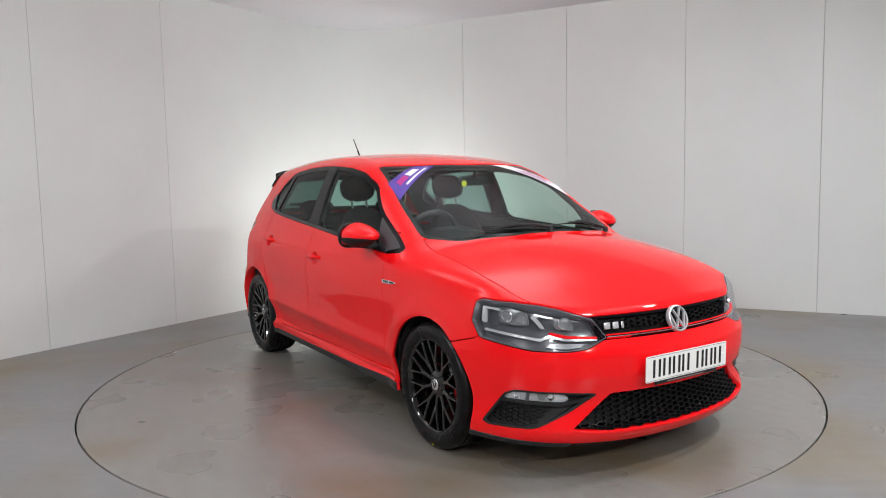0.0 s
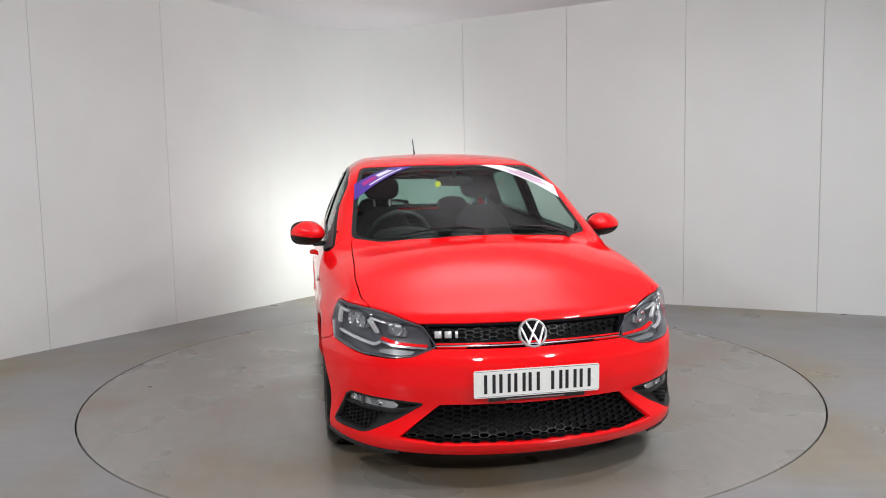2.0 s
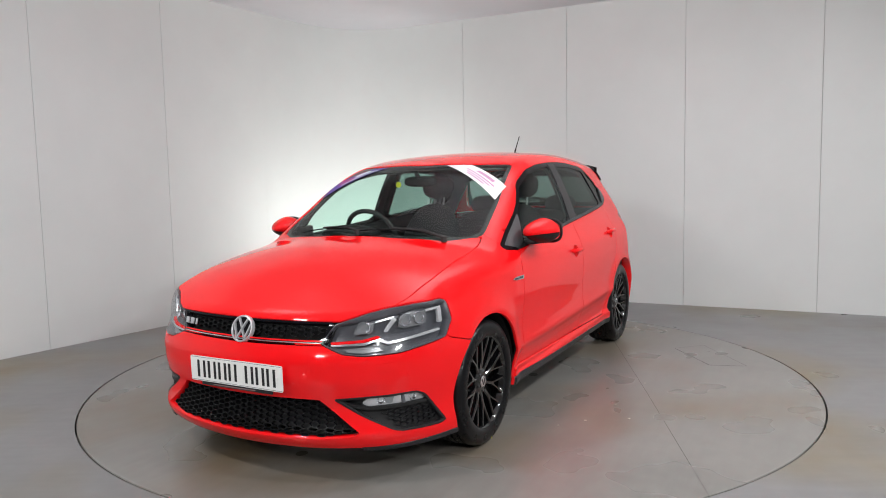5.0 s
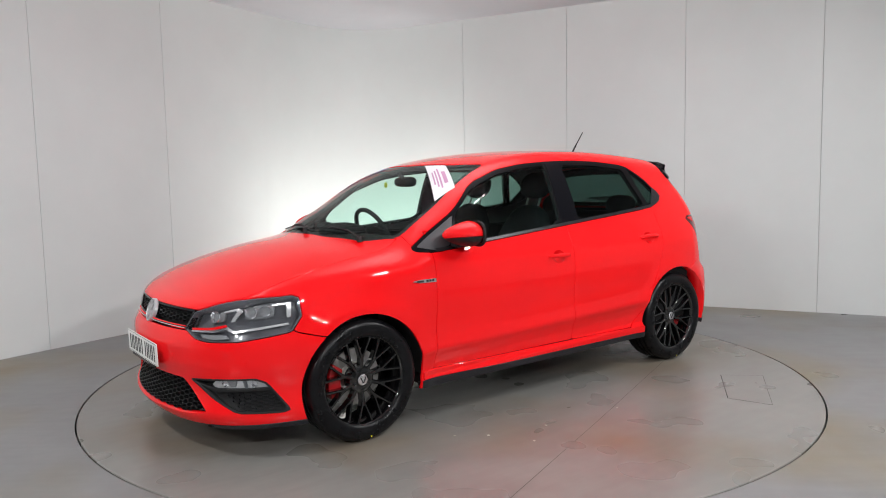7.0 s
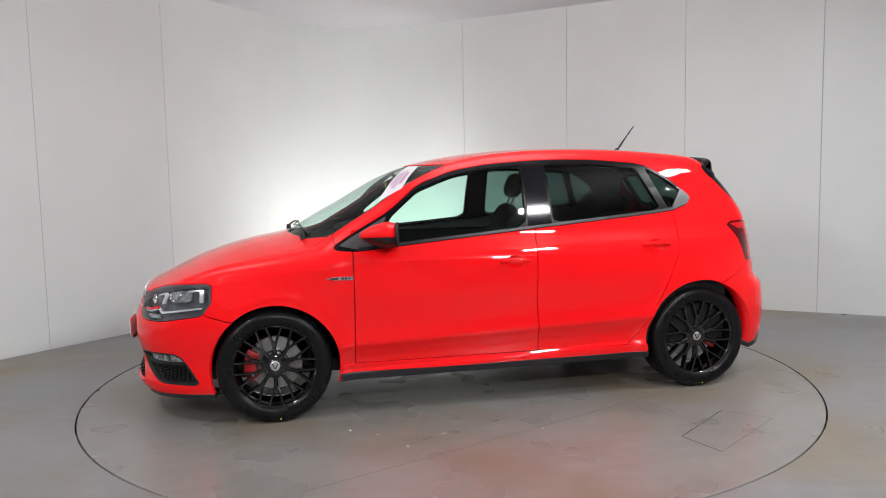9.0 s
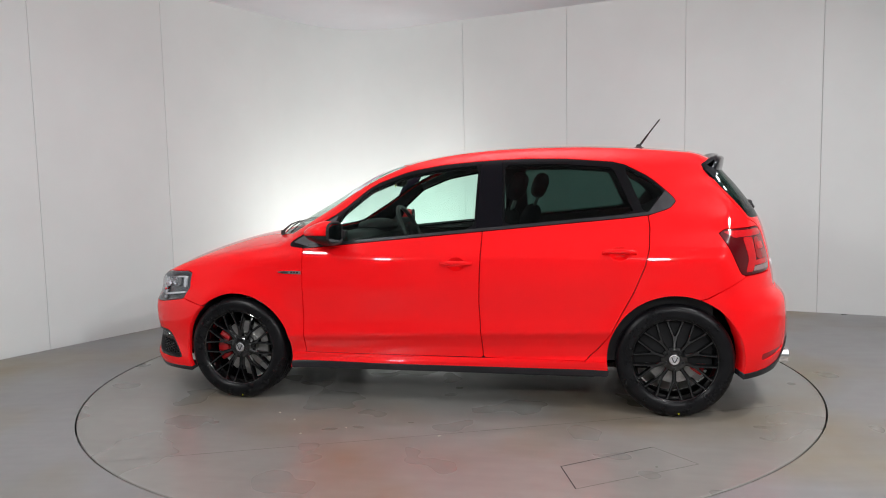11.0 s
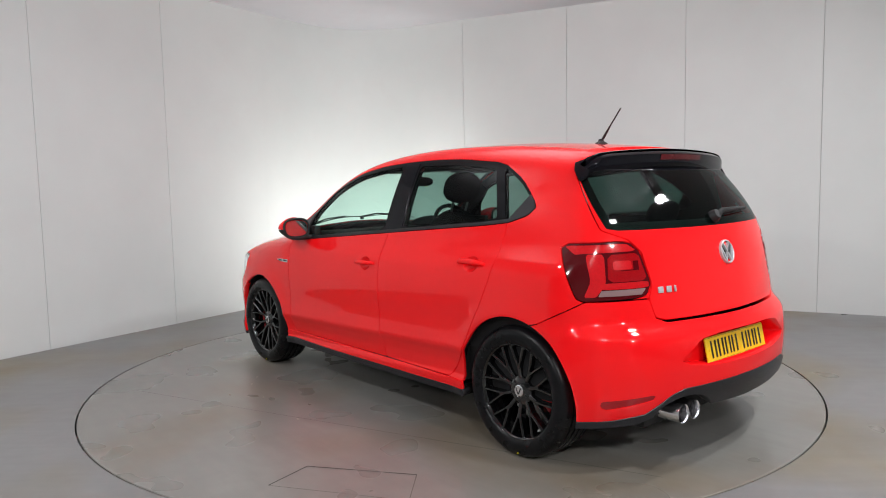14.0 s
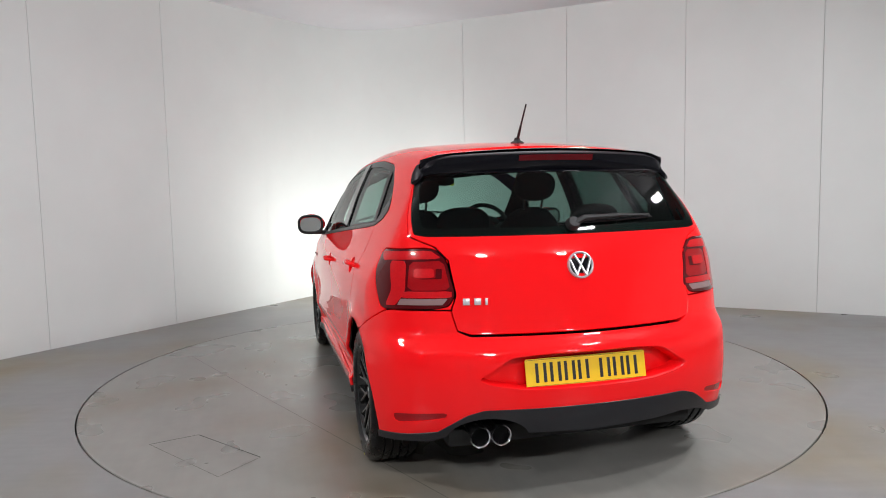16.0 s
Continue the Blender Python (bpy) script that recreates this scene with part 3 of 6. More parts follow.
def finished(name, sh, mat, lift=0.0, depth=0.014, whole=False, flip=False):
    """A panel as a mesh: the face lifted off the body's form by lift, with returned edges of that depth.
    whole: with its mirrored half; flip: the mirrored half alone."""
    pts, faces = sh
    if not faces:
        raise ValueError("empty panel " + name)
    nor = slope_of(pts)
    base = pts + nor * lift
    count = {}
    for f in faces:
        for i in range(len(f)):
            a, b = f[i], f[(i + 1) % len(f)]
            if (b, a) in count:
                count[(b, a)] += 1
            else:
                count[(a, b)] = count.get((a, b), 0) + 1
    rim = [e for e, c in count.items() if c == 1 and not (whole and abs(pts[e[0]][1]) < 1e-4 and abs(pts[e[1]][1]) < 1e-4)]
    side = np.zeros_like(base)
    for a, b in rim:
        s = np.cross(base[b] - base[a], nor[a])
        side[a] += s
        side[b] += s
    ln = np.linalg.norm(side, axis=1)
    ids = sorted({i for e in rim for i in e})
    V, N, F = [*base], [*nor], [tuple(f) for f in faces]
    top, low = {}, {}
    for i in ids:
        s = side[i] / max(ln[i], 1e-9)
        top[i] = len(V)
        V.append(base[i])
        N.append((nor[i] + s) / np.linalg.norm(nor[i] + s))
        low[i] = len(V)
        V.append(base[i] - nor[i] * depth + s * min(0.0015, depth * 0.1))
        N.append(s)
    for a, b in rim:
        F.append((top[b], top[a], low[a], low[b]))
    V, N = np.array(V), np.array(N)
    if flip or whole:
        Vm, Nm = V * [1, -1, 1], N * [1, -1, 1]
        Fm = [f[::-1] for f in F]
        if whole:
            k = len(V)
            F = F + [tuple(i + k for i in f) for f in Fm]
            V, N = np.vstack([V, Vm]), np.vstack([N, Nm])
        else:
            V, N, F = Vm, Nm, Fm
    return mesh_of(name, V, F, mat, N)


# outlines, in metres: side view (x, z), view from above (x, y), and wrapped views (degrees, z)
WINDOWS = softened([(0.905, 0.925), (0.80, 0.99), (0.60, 1.10), (0.42, 1.248), (0.21, 1.322), (0.0, 1.355), (-0.25, 1.372), (-0.45, 1.377),
                    (-0.665, 1.372), (-0.965, 1.345), (-1.12, 1.26), (-1.252, 1.138), (-1.215, 1.095), (-1.09, 1.056), (-0.32, 0.992),
                    (0.46, 0.925), (0.78, 0.896), (0.90, 0.905)], 1, 0.15)
GLASS_F = softened([(0.665, 0.925), (0.592, 1.084), (0.435, 1.220), (0.22, 1.298), (0.0, 1.332), (-0.19, 1.348), (-0.178, 0.995), (0.45, 0.942)], 1, 0.08)
GLASS_R = softened([(-0.335, 1.347), (-0.64, 1.345), (-0.925, 1.318), (-1.035, 1.072), (-0.345, 1.012)], 1, 0.06)
GLASS_Q = softened([(-0.978, 1.326), (-1.118, 1.245), (-1.243, 1.136), (-1.222, 1.106), (-1.088, 1.067)], 1, 0.10)
DOOR_F = softened([(0.808, 1.0), (0.808, 0.60), (0.812, 0.288), (-0.228, 0.288), (-0.212, 0.60), (-0.228, 1.05)], 0)
DOOR_R = softened([(-0.228, 1.05), (-0.212, 0.60), (-0.228, 0.288), (-0.775, 0.288), (-0.835, 0.345), (-0.905, 0.43), (-0.965, 0.55), (-1.03, 0.67),
                   (-1.085, 0.80), (-1.108, 0.90), (-1.112, 1.00), (-1.10, 1.10)], 0)
def oval(cx, cz, rx, rz, n=28):
    return [(cx + rx * math.cos(2 * math.pi * k / n), cz + rz * math.sin(2 * math.pi * k / n)) for k in range(n)]


HANDLES = ((-0.088, 0.812), (-0.955, 0.868))
BOWL_F, BOWL_R = (oval(hx, hz - 0.004, 0.050, 0.038) for hx, hz in HANDLES)
WING = [(0.808, 0.10), (0.808, 0.895), (0.90, 0.94), (0.93, 1.2), (2.2, 1.2), (2.2, 0.10)]
SILL = [(0.885, 0.240), (0.885, 0.287), (-0.90, 0.287), (-0.90, 0.246)]
BONNET = softened([(1.145, -0.2), (1.145, 0.0), (1.13, 0.25), (1.05, 0.50), (0.955, 0.610), (0.925, 0.655), (1.27, 0.664), (1.50, 0.676), (1.69, 0.665), (1.80, 0.62),
                   (2.3, 0.62), (2.3, -0.2)], 1, 0.12)
SCREEN = softened([(1.165, -0.3), (1.165, 0.0), (1.14, 0.25), (1.06, 0.50), (0.965, 0.610), (0.905, 0.652), (0.60, 0.614), (0.262, 0.548), (0.235, 0.52), (0.33, 0.33), (0.40, 0.0), (0.40, -0.3)], 1, 0.12)
HEAD = deg(softened([(25.6, 0.600), (29.6, 0.680), (38.5, 0.722), (44, 0.740), (51, 0.752), (60.5, 0.756), (62.8, 0.742), (63.5, 0.66), (60.5, 0.592), (46, 0.558), (36.5, 0.554), (31.5, 0.562)], 1, 0.05), 0.85)
LAMP_T = deg(softened([(65, 0.985), (45.2, 0.994), (41.5, 0.947), (38.4, 0.815), (39.8, 0.768), (43, 0.757), (57.5, 0.747), (59.5, 0.76), (62, 0.85)], 1, 0.14), 0.75)
INTAKE = deg([(-30, 0.366), (25.0, 0.366), (35.5, 0.232), (33, 0.220), (24.5, 0.205), (0, 0.200), (-30, 0.2)], 0.85)
FOG = deg(softened([(28.5, 0.372), (38, 0.384), (50, 0.390), (53, 0.370), (59.5, 0.238), (57.5, 0.226), (45, 0.230), (36, 0.300)], 1, 0.1), 0.85)
GATE = deg([(-20, 0.656), (34, 0.658), (37.5, 0.672), (39.3, 0.75), (38.2, 0.81), (41, 0.945), (45, 0.998), (53.0, 1.04), (63.0, 1.30), (67, 1.40), (67, 1.6), (-20, 1.6)], 0.75)
GATE_GLASS = deg(softened([(-40, 1.034), (48, 1.036), (51.5, 1.045), (60.5, 1.25), (61.5, 1.33), (40, 1.36), (-40, 1.36)], 1, 0.05), 0.75)
RECESS = deg(softened([(-30, 0.586), (14, 0.585), (23.0, 0.572), (31, 0.492), (28, 0.470), (19, 0.448), (-30, 0.442)], 1, 0.1), 0.75)
REFLECT = deg(softened([(53.5, 0.340), (38.5, 0.362), (39.0, 0.338), (52.5, 0.300)], 1, 0.1), 0.75)
SKIRT = deg([(-30, 0.378), (29.6, 0.372), (34, 0.352), (41.5, 0.280), (50, 0.258), (75, 0.222), (75, 0.0), (-30, 0.0)], 0.75)


def arch(cx, cz, r):
    return lambda p: np.where(np.abs(p[:, 1]) > 0.45, r - np.hypot(p[:, 0] - cx, p[:, 2] - cz), -1.0)


ARCH_F, ARCH_R = arch(1.230, 0.295, 0.338), arch(-1.237, 0.305, 0.346)


def head_line(p):
    """The lower edge of wing and bonnet on the nose."""
    a = np.degrees(np.arctan2(np.abs(p[:, 1]), p[:, 0] - FX))
    return np.interp(a, [0, 26.5, 30, 57, 62, 70, 90], [0.592, 0.594, 0.64, 0.64, 0.588, 0.556, 0.54])


def rear_line(p):
    """The upper edge of the rear bumper."""
    a = np.degrees(np.arctan2(np.abs(p[:, 1]), RX - p[:, 0]))
    return np.interp(a, [0, 34, 37.5, 39.5, 57, 71, 90], [0.650, 0.652, 0.672, 0.752, 0.747, 0.637, 0.56])


TRIANGLE = plain("grey_triangle", (0.05, 0.05, 0.055), 0.5)
CAR_AT = Vector((-0.1101, -0.0312, 0))


def car_body(car):
    sec = section_sheet()
    fine = section_sheet(True)
    screen = section_sheet_top()
    lines = wrapped_sheet(FX, 1, 0.596, 0.616, 0.001)
    nose = wrapped_sheet(FX, 1, 0.10, 0.72, 0.010)
    tail = wrapped_sheet(RX, -1, 0.10, 1.40, 0.015)
    at = Matrix.Translation(CAR_AT)
    front = lambda p: p[:, 0] > 1.2
    back = lambda p: p[:, 0] < -1.2
    high = lambda p: p[:, 2] > 0.6
    upper = lambda p: p[:, 2] > 0.86

    def both(name, sh, mat, label="", **kw):
        made = []
        for flip in (False, True):
            made.append(link(name, finished(name, sh, mat, flip=flip, **kw), car, label, at))
        return made

    def one(name, sh, mat, label="", **kw):
        return link(name, finished(name, sh, mat, whole=True, **kw), car, label, at)

    one("bonnet", cut_all(sec, above(0.62), lambda p: 0.9 - p[:, 0], within(top_view, BONNET), beyond(nose_view, HEAD, where=front),
                          lambda p: np.where(np.abs(p[:, 1]) < 0.47, 0.690 - p[:, 2], -1)), RED)
    both("front_wing", cut_all(sec, lambda p: 0.8 - p[:, 0], within(side_view, WING), above(0.2), beyond(side_view, WINDOWS), beyond(top_view, BONNET, where=high),
                               beyond(top_view, SCREEN, where=upper), beyond(nose_view, HEAD, where=front),
                               lambda p: np.where(p[:, 0] > 1.2, head_line(p) + GAP - p[:, 2], -1), ARCH_F, beyond(side_view, DOOR_F)), RED)
    both("front_door", cut_all(sec, lambda p: p[:, 0] - 0.9, within(side_view, DOOR_F), beyond(side_view, WINDOWS), beyond(side_view, BOWL_F, 0)), RED)
    both("rear_door", cut_all(sec, lambda p: p[:, 0] - 0.0, within(side_view, DOOR_R), beyond(side_view, WINDOWS), ARCH_R, beyond(side_view, BOWL_R, 0)), RED)
    both("sill", cut_all(sec, within(side_view, SILL, 0.001), ARCH_F, ARCH_R), RED, lift=0.010)
    both("side_skirt", cut_all(sec, within(side_view, [(0.895, 0.203), (0.895, 0.240), (-0.90, 0.246), (-0.90, 0.212)], 0.001)), GREY_TRIM, "dark grey plastic side skirt", lift=0.012, depth=0.05)
    shell_cuts = (above(0.288), beyond(side_view, WING, 0.0006), beyond(side_view, DOOR_F), beyond(side_view, DOOR_R), beyond(side_view, WINDOWS), ARCH_R,
                  beyond(tail_view, LAMP_T, where=back), beyond(tail_view, GATE, where=lambda p: p[:, 0] < -1.38),
                  lambda p: np.where(p[:, 0] < -1.2, rear_line(p) + GAP - p[:, 2], -1), beyond(top_view, SCREEN, where=upper), beyond(top_view, BONNET, where=lambda p: (p[:, 2] > 0.6) & (p[:, 0] > 0.85)),
                  lambda p: -1.53 - p[:, 0] + np.where(p[:, 2] < 1.3, -1, 0))
    shell = cut_all(sec, *shell_cuts)
    ROOF = [(0.30, -0.3), (0.52, -0.3), (0.30, 0.50), (-0.4, 0.53), (-1.6, 0.49), (-1.6, -0.3)]
    both("body_side", cut_all(shell, beyond(top_view, ROOF, 0.0004, where=lambda p: p[:, 2] > 1.3)), RED)
    one("roof", cut_all(shell, above(1.3), within(top_view, ROOF, 0.0004)), RED)
    one("windscreen", cut_all(sec, above(0.86), lambda p: 0.2 - p[:, 0], within(top_view, SCREEN, 0.004)), WIND, "clear greenish windscreen", lift=-0.004, depth=0.004)
    one("windscreen_seal", cut_all(screen, above(0.86), lambda p: 0.2 - p[:, 0], within(top_view, SCREEN, -0.004), beyond(top_view, SCREEN, -0.022)), INK, "black windscreen border", lift=-0.006, depth=0.004)
    trim = cut_all(fine, within(side_view, WINDOWS, 0.0), above(0.85), beyond(side_view, GLASS_F, 0), beyond(side_view, GLASS_R, 0), beyond(side_view, GLASS_Q, 0))
    both("window_frame", trim, FRAME_BLACK, "satin black window surround", lift=-0.002, depth=0.03)
    pillar = cut_all(fine, within(side_view, [(-0.205, 1.36), (-0.322, 1.362), (-0.335, 1.0), (-0.19, 0.99)], 0))
    both("pillar_cover", pillar, BLACK_GLOSS, "gloss black door pillar cover", lift=0.001, depth=0.004)
    both("mirror_triangle", cut_all(fine, within(side_view, [(0.878, 0.926), (0.80, 0.974), (0.615, 1.076), (0.682, 0.925), (0.78, 0.906)], 0)), TRIANGLE, "grey plastic triangle behind the mirror", lift=0.001, depth=0.004)
    both("belt_moulding", cut_all(fine, within(side_view, WINDOWS, 0.001), above(0.85), beyond(side_view, [(a, b + 0.016 if b < 1.08 else b + 0.1) for a, b in WINDOWS], 0), lambda p: p[:, 0] - 0.78), GREY_TRIM, lift=0.003, depth=0.006)
    both("front_side_window", cut_all(sec, above(0.85), within(side_view, GLASS_F, -0.004)), TINT, "greenish tinted glass", lift=-0.007, depth=0.004)
    both("rear_side_window", cut_all(sec, above(0.85), within(side_view, GLASS_R, -0.004)), PRIVACY, "dark privacy glass", lift=-0.007, depth=0.004)
    both("quarter_window", cut_all(sec, above(0.85), within(side_view, GLASS_Q, -0.004)), PRIVACY, "dark privacy glass", lift=-0.007, depth=0.004)
    # nose
    lip = lambda p: np.interp(np.degrees(nose_view(p)[0] / 0.85), [0, 20, 34, 60, 90], [0.150, 0.152, 0.164, 0.178, 0.184])
    bump = cut_all(nose, lambda p: lip(p) - p[:, 2], lambda p: p[:, 2] - head_line(p) + GAP, beyond(nose_view, HEAD), beyond(nose_view, INTAKE, 0.001), beyond(nose_view, FOG, 0.001), ARCH_F)
    one("front_bumper", bump, RED, depth=0.03)
    both("splitter", cut_all(nose, lambda p: 36 - np.degrees(nose_view(p)[0] / 0.85), lambda p: np.interp(np.degrees(nose_view(p)[0] / 0.85), [0, 30, 40, 60, 90], [0.151, 0.162, 0.153, 0.160, 0.166]) - p[:, 2], lambda p: p[:, 2] - lip(p) - 0.003, ARCH_F), GREY_TRIM, "dark grey plastic front splitter", lift=0.005, depth=0.08)
    one("intake_backing", cut_all(nose, within(nose_view, INTAKE, -0.03)), DARK, "dark air intake", lift=-0.07)
    both("fog_backing", cut_all(nose, within(nose_view, FOG, -0.004)), BLACK_TRIM, "black fog lamp surround", lift=-0.028)
    grille = deg([(-40, 0.595), (26.8, 0.597), (29.3, 0.672), (29.3, 0.688), (-40, 0.688)], 0.85)
    one("grille_backing", cut_all(nose, within(nose_view, grille, -0.004)), DARK, "black radiator grille", lift=-0.045)
    one("grille_frame", cut_all(nose, within(nose_view, grille, 0.001), beyond(nose_view, deg([(-40, 0.612), (26.2, 0.614), (28.2, 0.680), (-40, 0.680)], 0.85), 0)), BLACK_GLOSS, lift=-0.004, depth=0.03)
    one("grille_red_strip", cut_all(lines, within(nose_view, deg([(-40, 0.606), (26.0, 0.607), (26.0, 0.612), (-40, 0.611)], 0.85), 0)), RED, lift=0.002, depth=0.006)
    one("grille_chrome_strip", cut_all(lines, within(nose_view, deg([(-40, 0.599), (25.8, 0.600), (25.8, 0.603), (-40, 0.602)], 0.85), 0)), CHROME, lift=0.002, depth=0.006)
    # tail
    rb = cut_all(tail, above(0.20), lambda p: p[:, 2] - rear_line(p) + GAP, beyond(tail_view, LAMP_T), beyond(tail_view, RECESS, 0), beyond(tail_view, REFLECT, 0), beyond(tail_view, SKIRT, 0), ARCH_R)
    one("rear_bumper", rb, RED, depth=0.085)
    one("plate_recess", cut_all(tail, within(tail_view, RECESS, -0.012)), RED, lift=-0.082, depth=0.01)
    both("reflector", cut_all(tail, within(tail_view, REFLECT, 0.001)), LENS_RED, "dark red reflector", lift=-0.006)
    low = lambda p: np.interp(np.degrees(tail_view(p)[0] / 0.75), [0, 22, 30, 37, 44, 60, 90], [0.268, 0.275, 0.285, 0.275, 0.238, 0.216, 0.20]) - p[:, 2]
    pipes = lambda p: 1 - np.hypot((p[:, 1] - 0.41) / 0.155, (p[:, 2] - 0.255) / 0.085)
    skirt = cut_all(tail, low, within(tail_view, SKIRT, 0.0), ARCH_R)
    link("diffuser", finished("diffuser", cut_all(skirt[0:2], pipes), GREY_TRIM, lift=0.006, depth=0.12), car, "dark grey plastic rear diffuser, cut out round the tailpipes", at)
    link("diffuser", finished("diffuser", skirt, GREY_TRIM, lift=0.006, depth=0.12, flip=True), car, "dark grey plastic rear diffuser", at)
    one("window_top_band", cut_all(tail, above(1.292), within(tail_view, GATE_GLASS, 0.001)), BLACK_GLOSS, "black band along the window's top", lift=-0.0008, depth=0.003)
    # shade of the shut lines, put in as a dark sheet behind the panels
    inner = cut_all(sec, above(0.30), below(1.02), beyond(side_view, BOWL_F, -0.01), beyond(side_view, BOWL_R, -0.01), lambda p: p[:, 0] - 1.52, lambda p: -1.34 - p[:, 0], beyond(side_view, WINDOWS, 0.0), beyond(top_view, SCREEN, -0.01, where=upper), ARCH_F, ARCH_R, beyond(nose_view, HEAD, 0.01, where=front), beyond(tail_view, LAMP_T, 0.01, where=back))
    both("gap_shade_sheet", inner, DARK, "dark sheet that stands in for the shade in the panel gaps", lift=-0.018, depth=0.004)
    one("tailgate", cut_all(tail, above(0.6), within(tail_view, GATE), beyond(tail_view, GATE_GLASS, 0.0), beyond(tail_view, LAMP_T)), RED, depth=0.02)
    one("rear_window", cut_all(tail, above(1.0), within(tail_view, GATE_GLASS, 0.001)), PRIVACY, "dark tinted rear window", lift=-0.002, depth=0.004)
    one("rear_window_border", cut_all(tail, above(1.0), within(tail_view, GATE_GLASS, -0.002), beyond(tail_view, GATE_GLASS, -0.035)), INK, "black window border", lift=-0.007, depth=0.004)
    return sec, nose, tail


def motions():
    turns = TURNS
    rows = [(t, pose(0, 0, 0, 0, 0, a)) for t, a in turns]
    walk(TABLE, [(t, pose(HUB[0], HUB[1], 0, 0, 0, a)) for t, a in turns])
    walk(CAR, rows)


# seconds and heading of turntable and car, in degrees
TURNS = [(0.0, -57.12), (0.5, -60.51), (1.0, -65.99), (1.5, -72.28), (2.0, -78.91), (2.5, -85.15), (3.0, -91.82), (3.5, -98.0), (4.0, -104.63), (4.5, -110.85),
         (5.0, -117.6), (5.5, -123.75), (6.0, -130.05), (6.5, -136.3), (7.0, -142.5), (7.5, -148.78), (8.0, -155.23), (8.5, -161.17), (9.0, -167.36),
         (9.5, -173.4), (10.0, -179.45), (10.5, -185.5), (11.0, -191.5), (11.5, -197.44), (12.0, -203.89), (12.5, -210.16), (13.0, -216.65), (13.5, -222.72),
         (14.0, -229.28), (14.5, -235.4), (15.0, -241.99), (15.5, -248.18), (16.0, -254.9)]

# ---- fittings of the car ----
CAR_POSE = Matrix.Translation(CAR_AT)


def surface(kind, u, v, lift=0.0):
    """A pose on the body: Z outwards, X along the car's flow sideways, Y up. kind: nose or tail (degrees, signed; height), side (x, z, sign by u's pair), top (x, y)."""
    if kind in ("nose", "tail"):
        a = radians(u)
        s = 1 if kind == "nose" else -1
        o, d = (FX if s > 0 else RX, 0, v), (s * math.cos(a), math.sin(a), 0)
    elif kind == "side":
        o, d = (u, 0, v), (0, 1, 0)
    else:
        o, d = (u, v, 0.5), (0, 0, 1)
    p = shoot(np.array([o], float), np.array([d], float))
    n = Vector(slope_of(p)[0])
    p = Vector(p[0]) + n * lift
    up = Vector((0, 0, 1)) if abs(n.z) < 0.85 else Vector((1, 0, 0))
    x = up.cross(n).normalized()
    y = n.cross(x)
    return Matrix(((x.x, y.x, n.x, p.x), (x.y, y.y, n.y, p.y), (x.z, y.z, n.z, p.z), (0, 0, 0, 1)))


MIRRORED = Matrix.Diagonal((1, -1, 1, 1))


def mirrored_mesh(me):
    new_me = me.copy()
    new_me.transform(MIRRORED)
    new_me.flip_normals()
    return new_me


def pair(name, bm, mat, car, label="", at=None, **kw):
    """A part on the car's left and its mirror image on the right."""
    if at is not None:
        bm.transform(at)
    a = part(name, bm, mat, car, label, CAR_POSE, **kw)
    b = link(name, mirrored_mesh(a.data), car, label, CAR_POSE)
    return a, b


def sub(name, bm, mat, parent, label="", at=None, **kw):
    return part(name, bm, mat, parent, label, at, **kw)


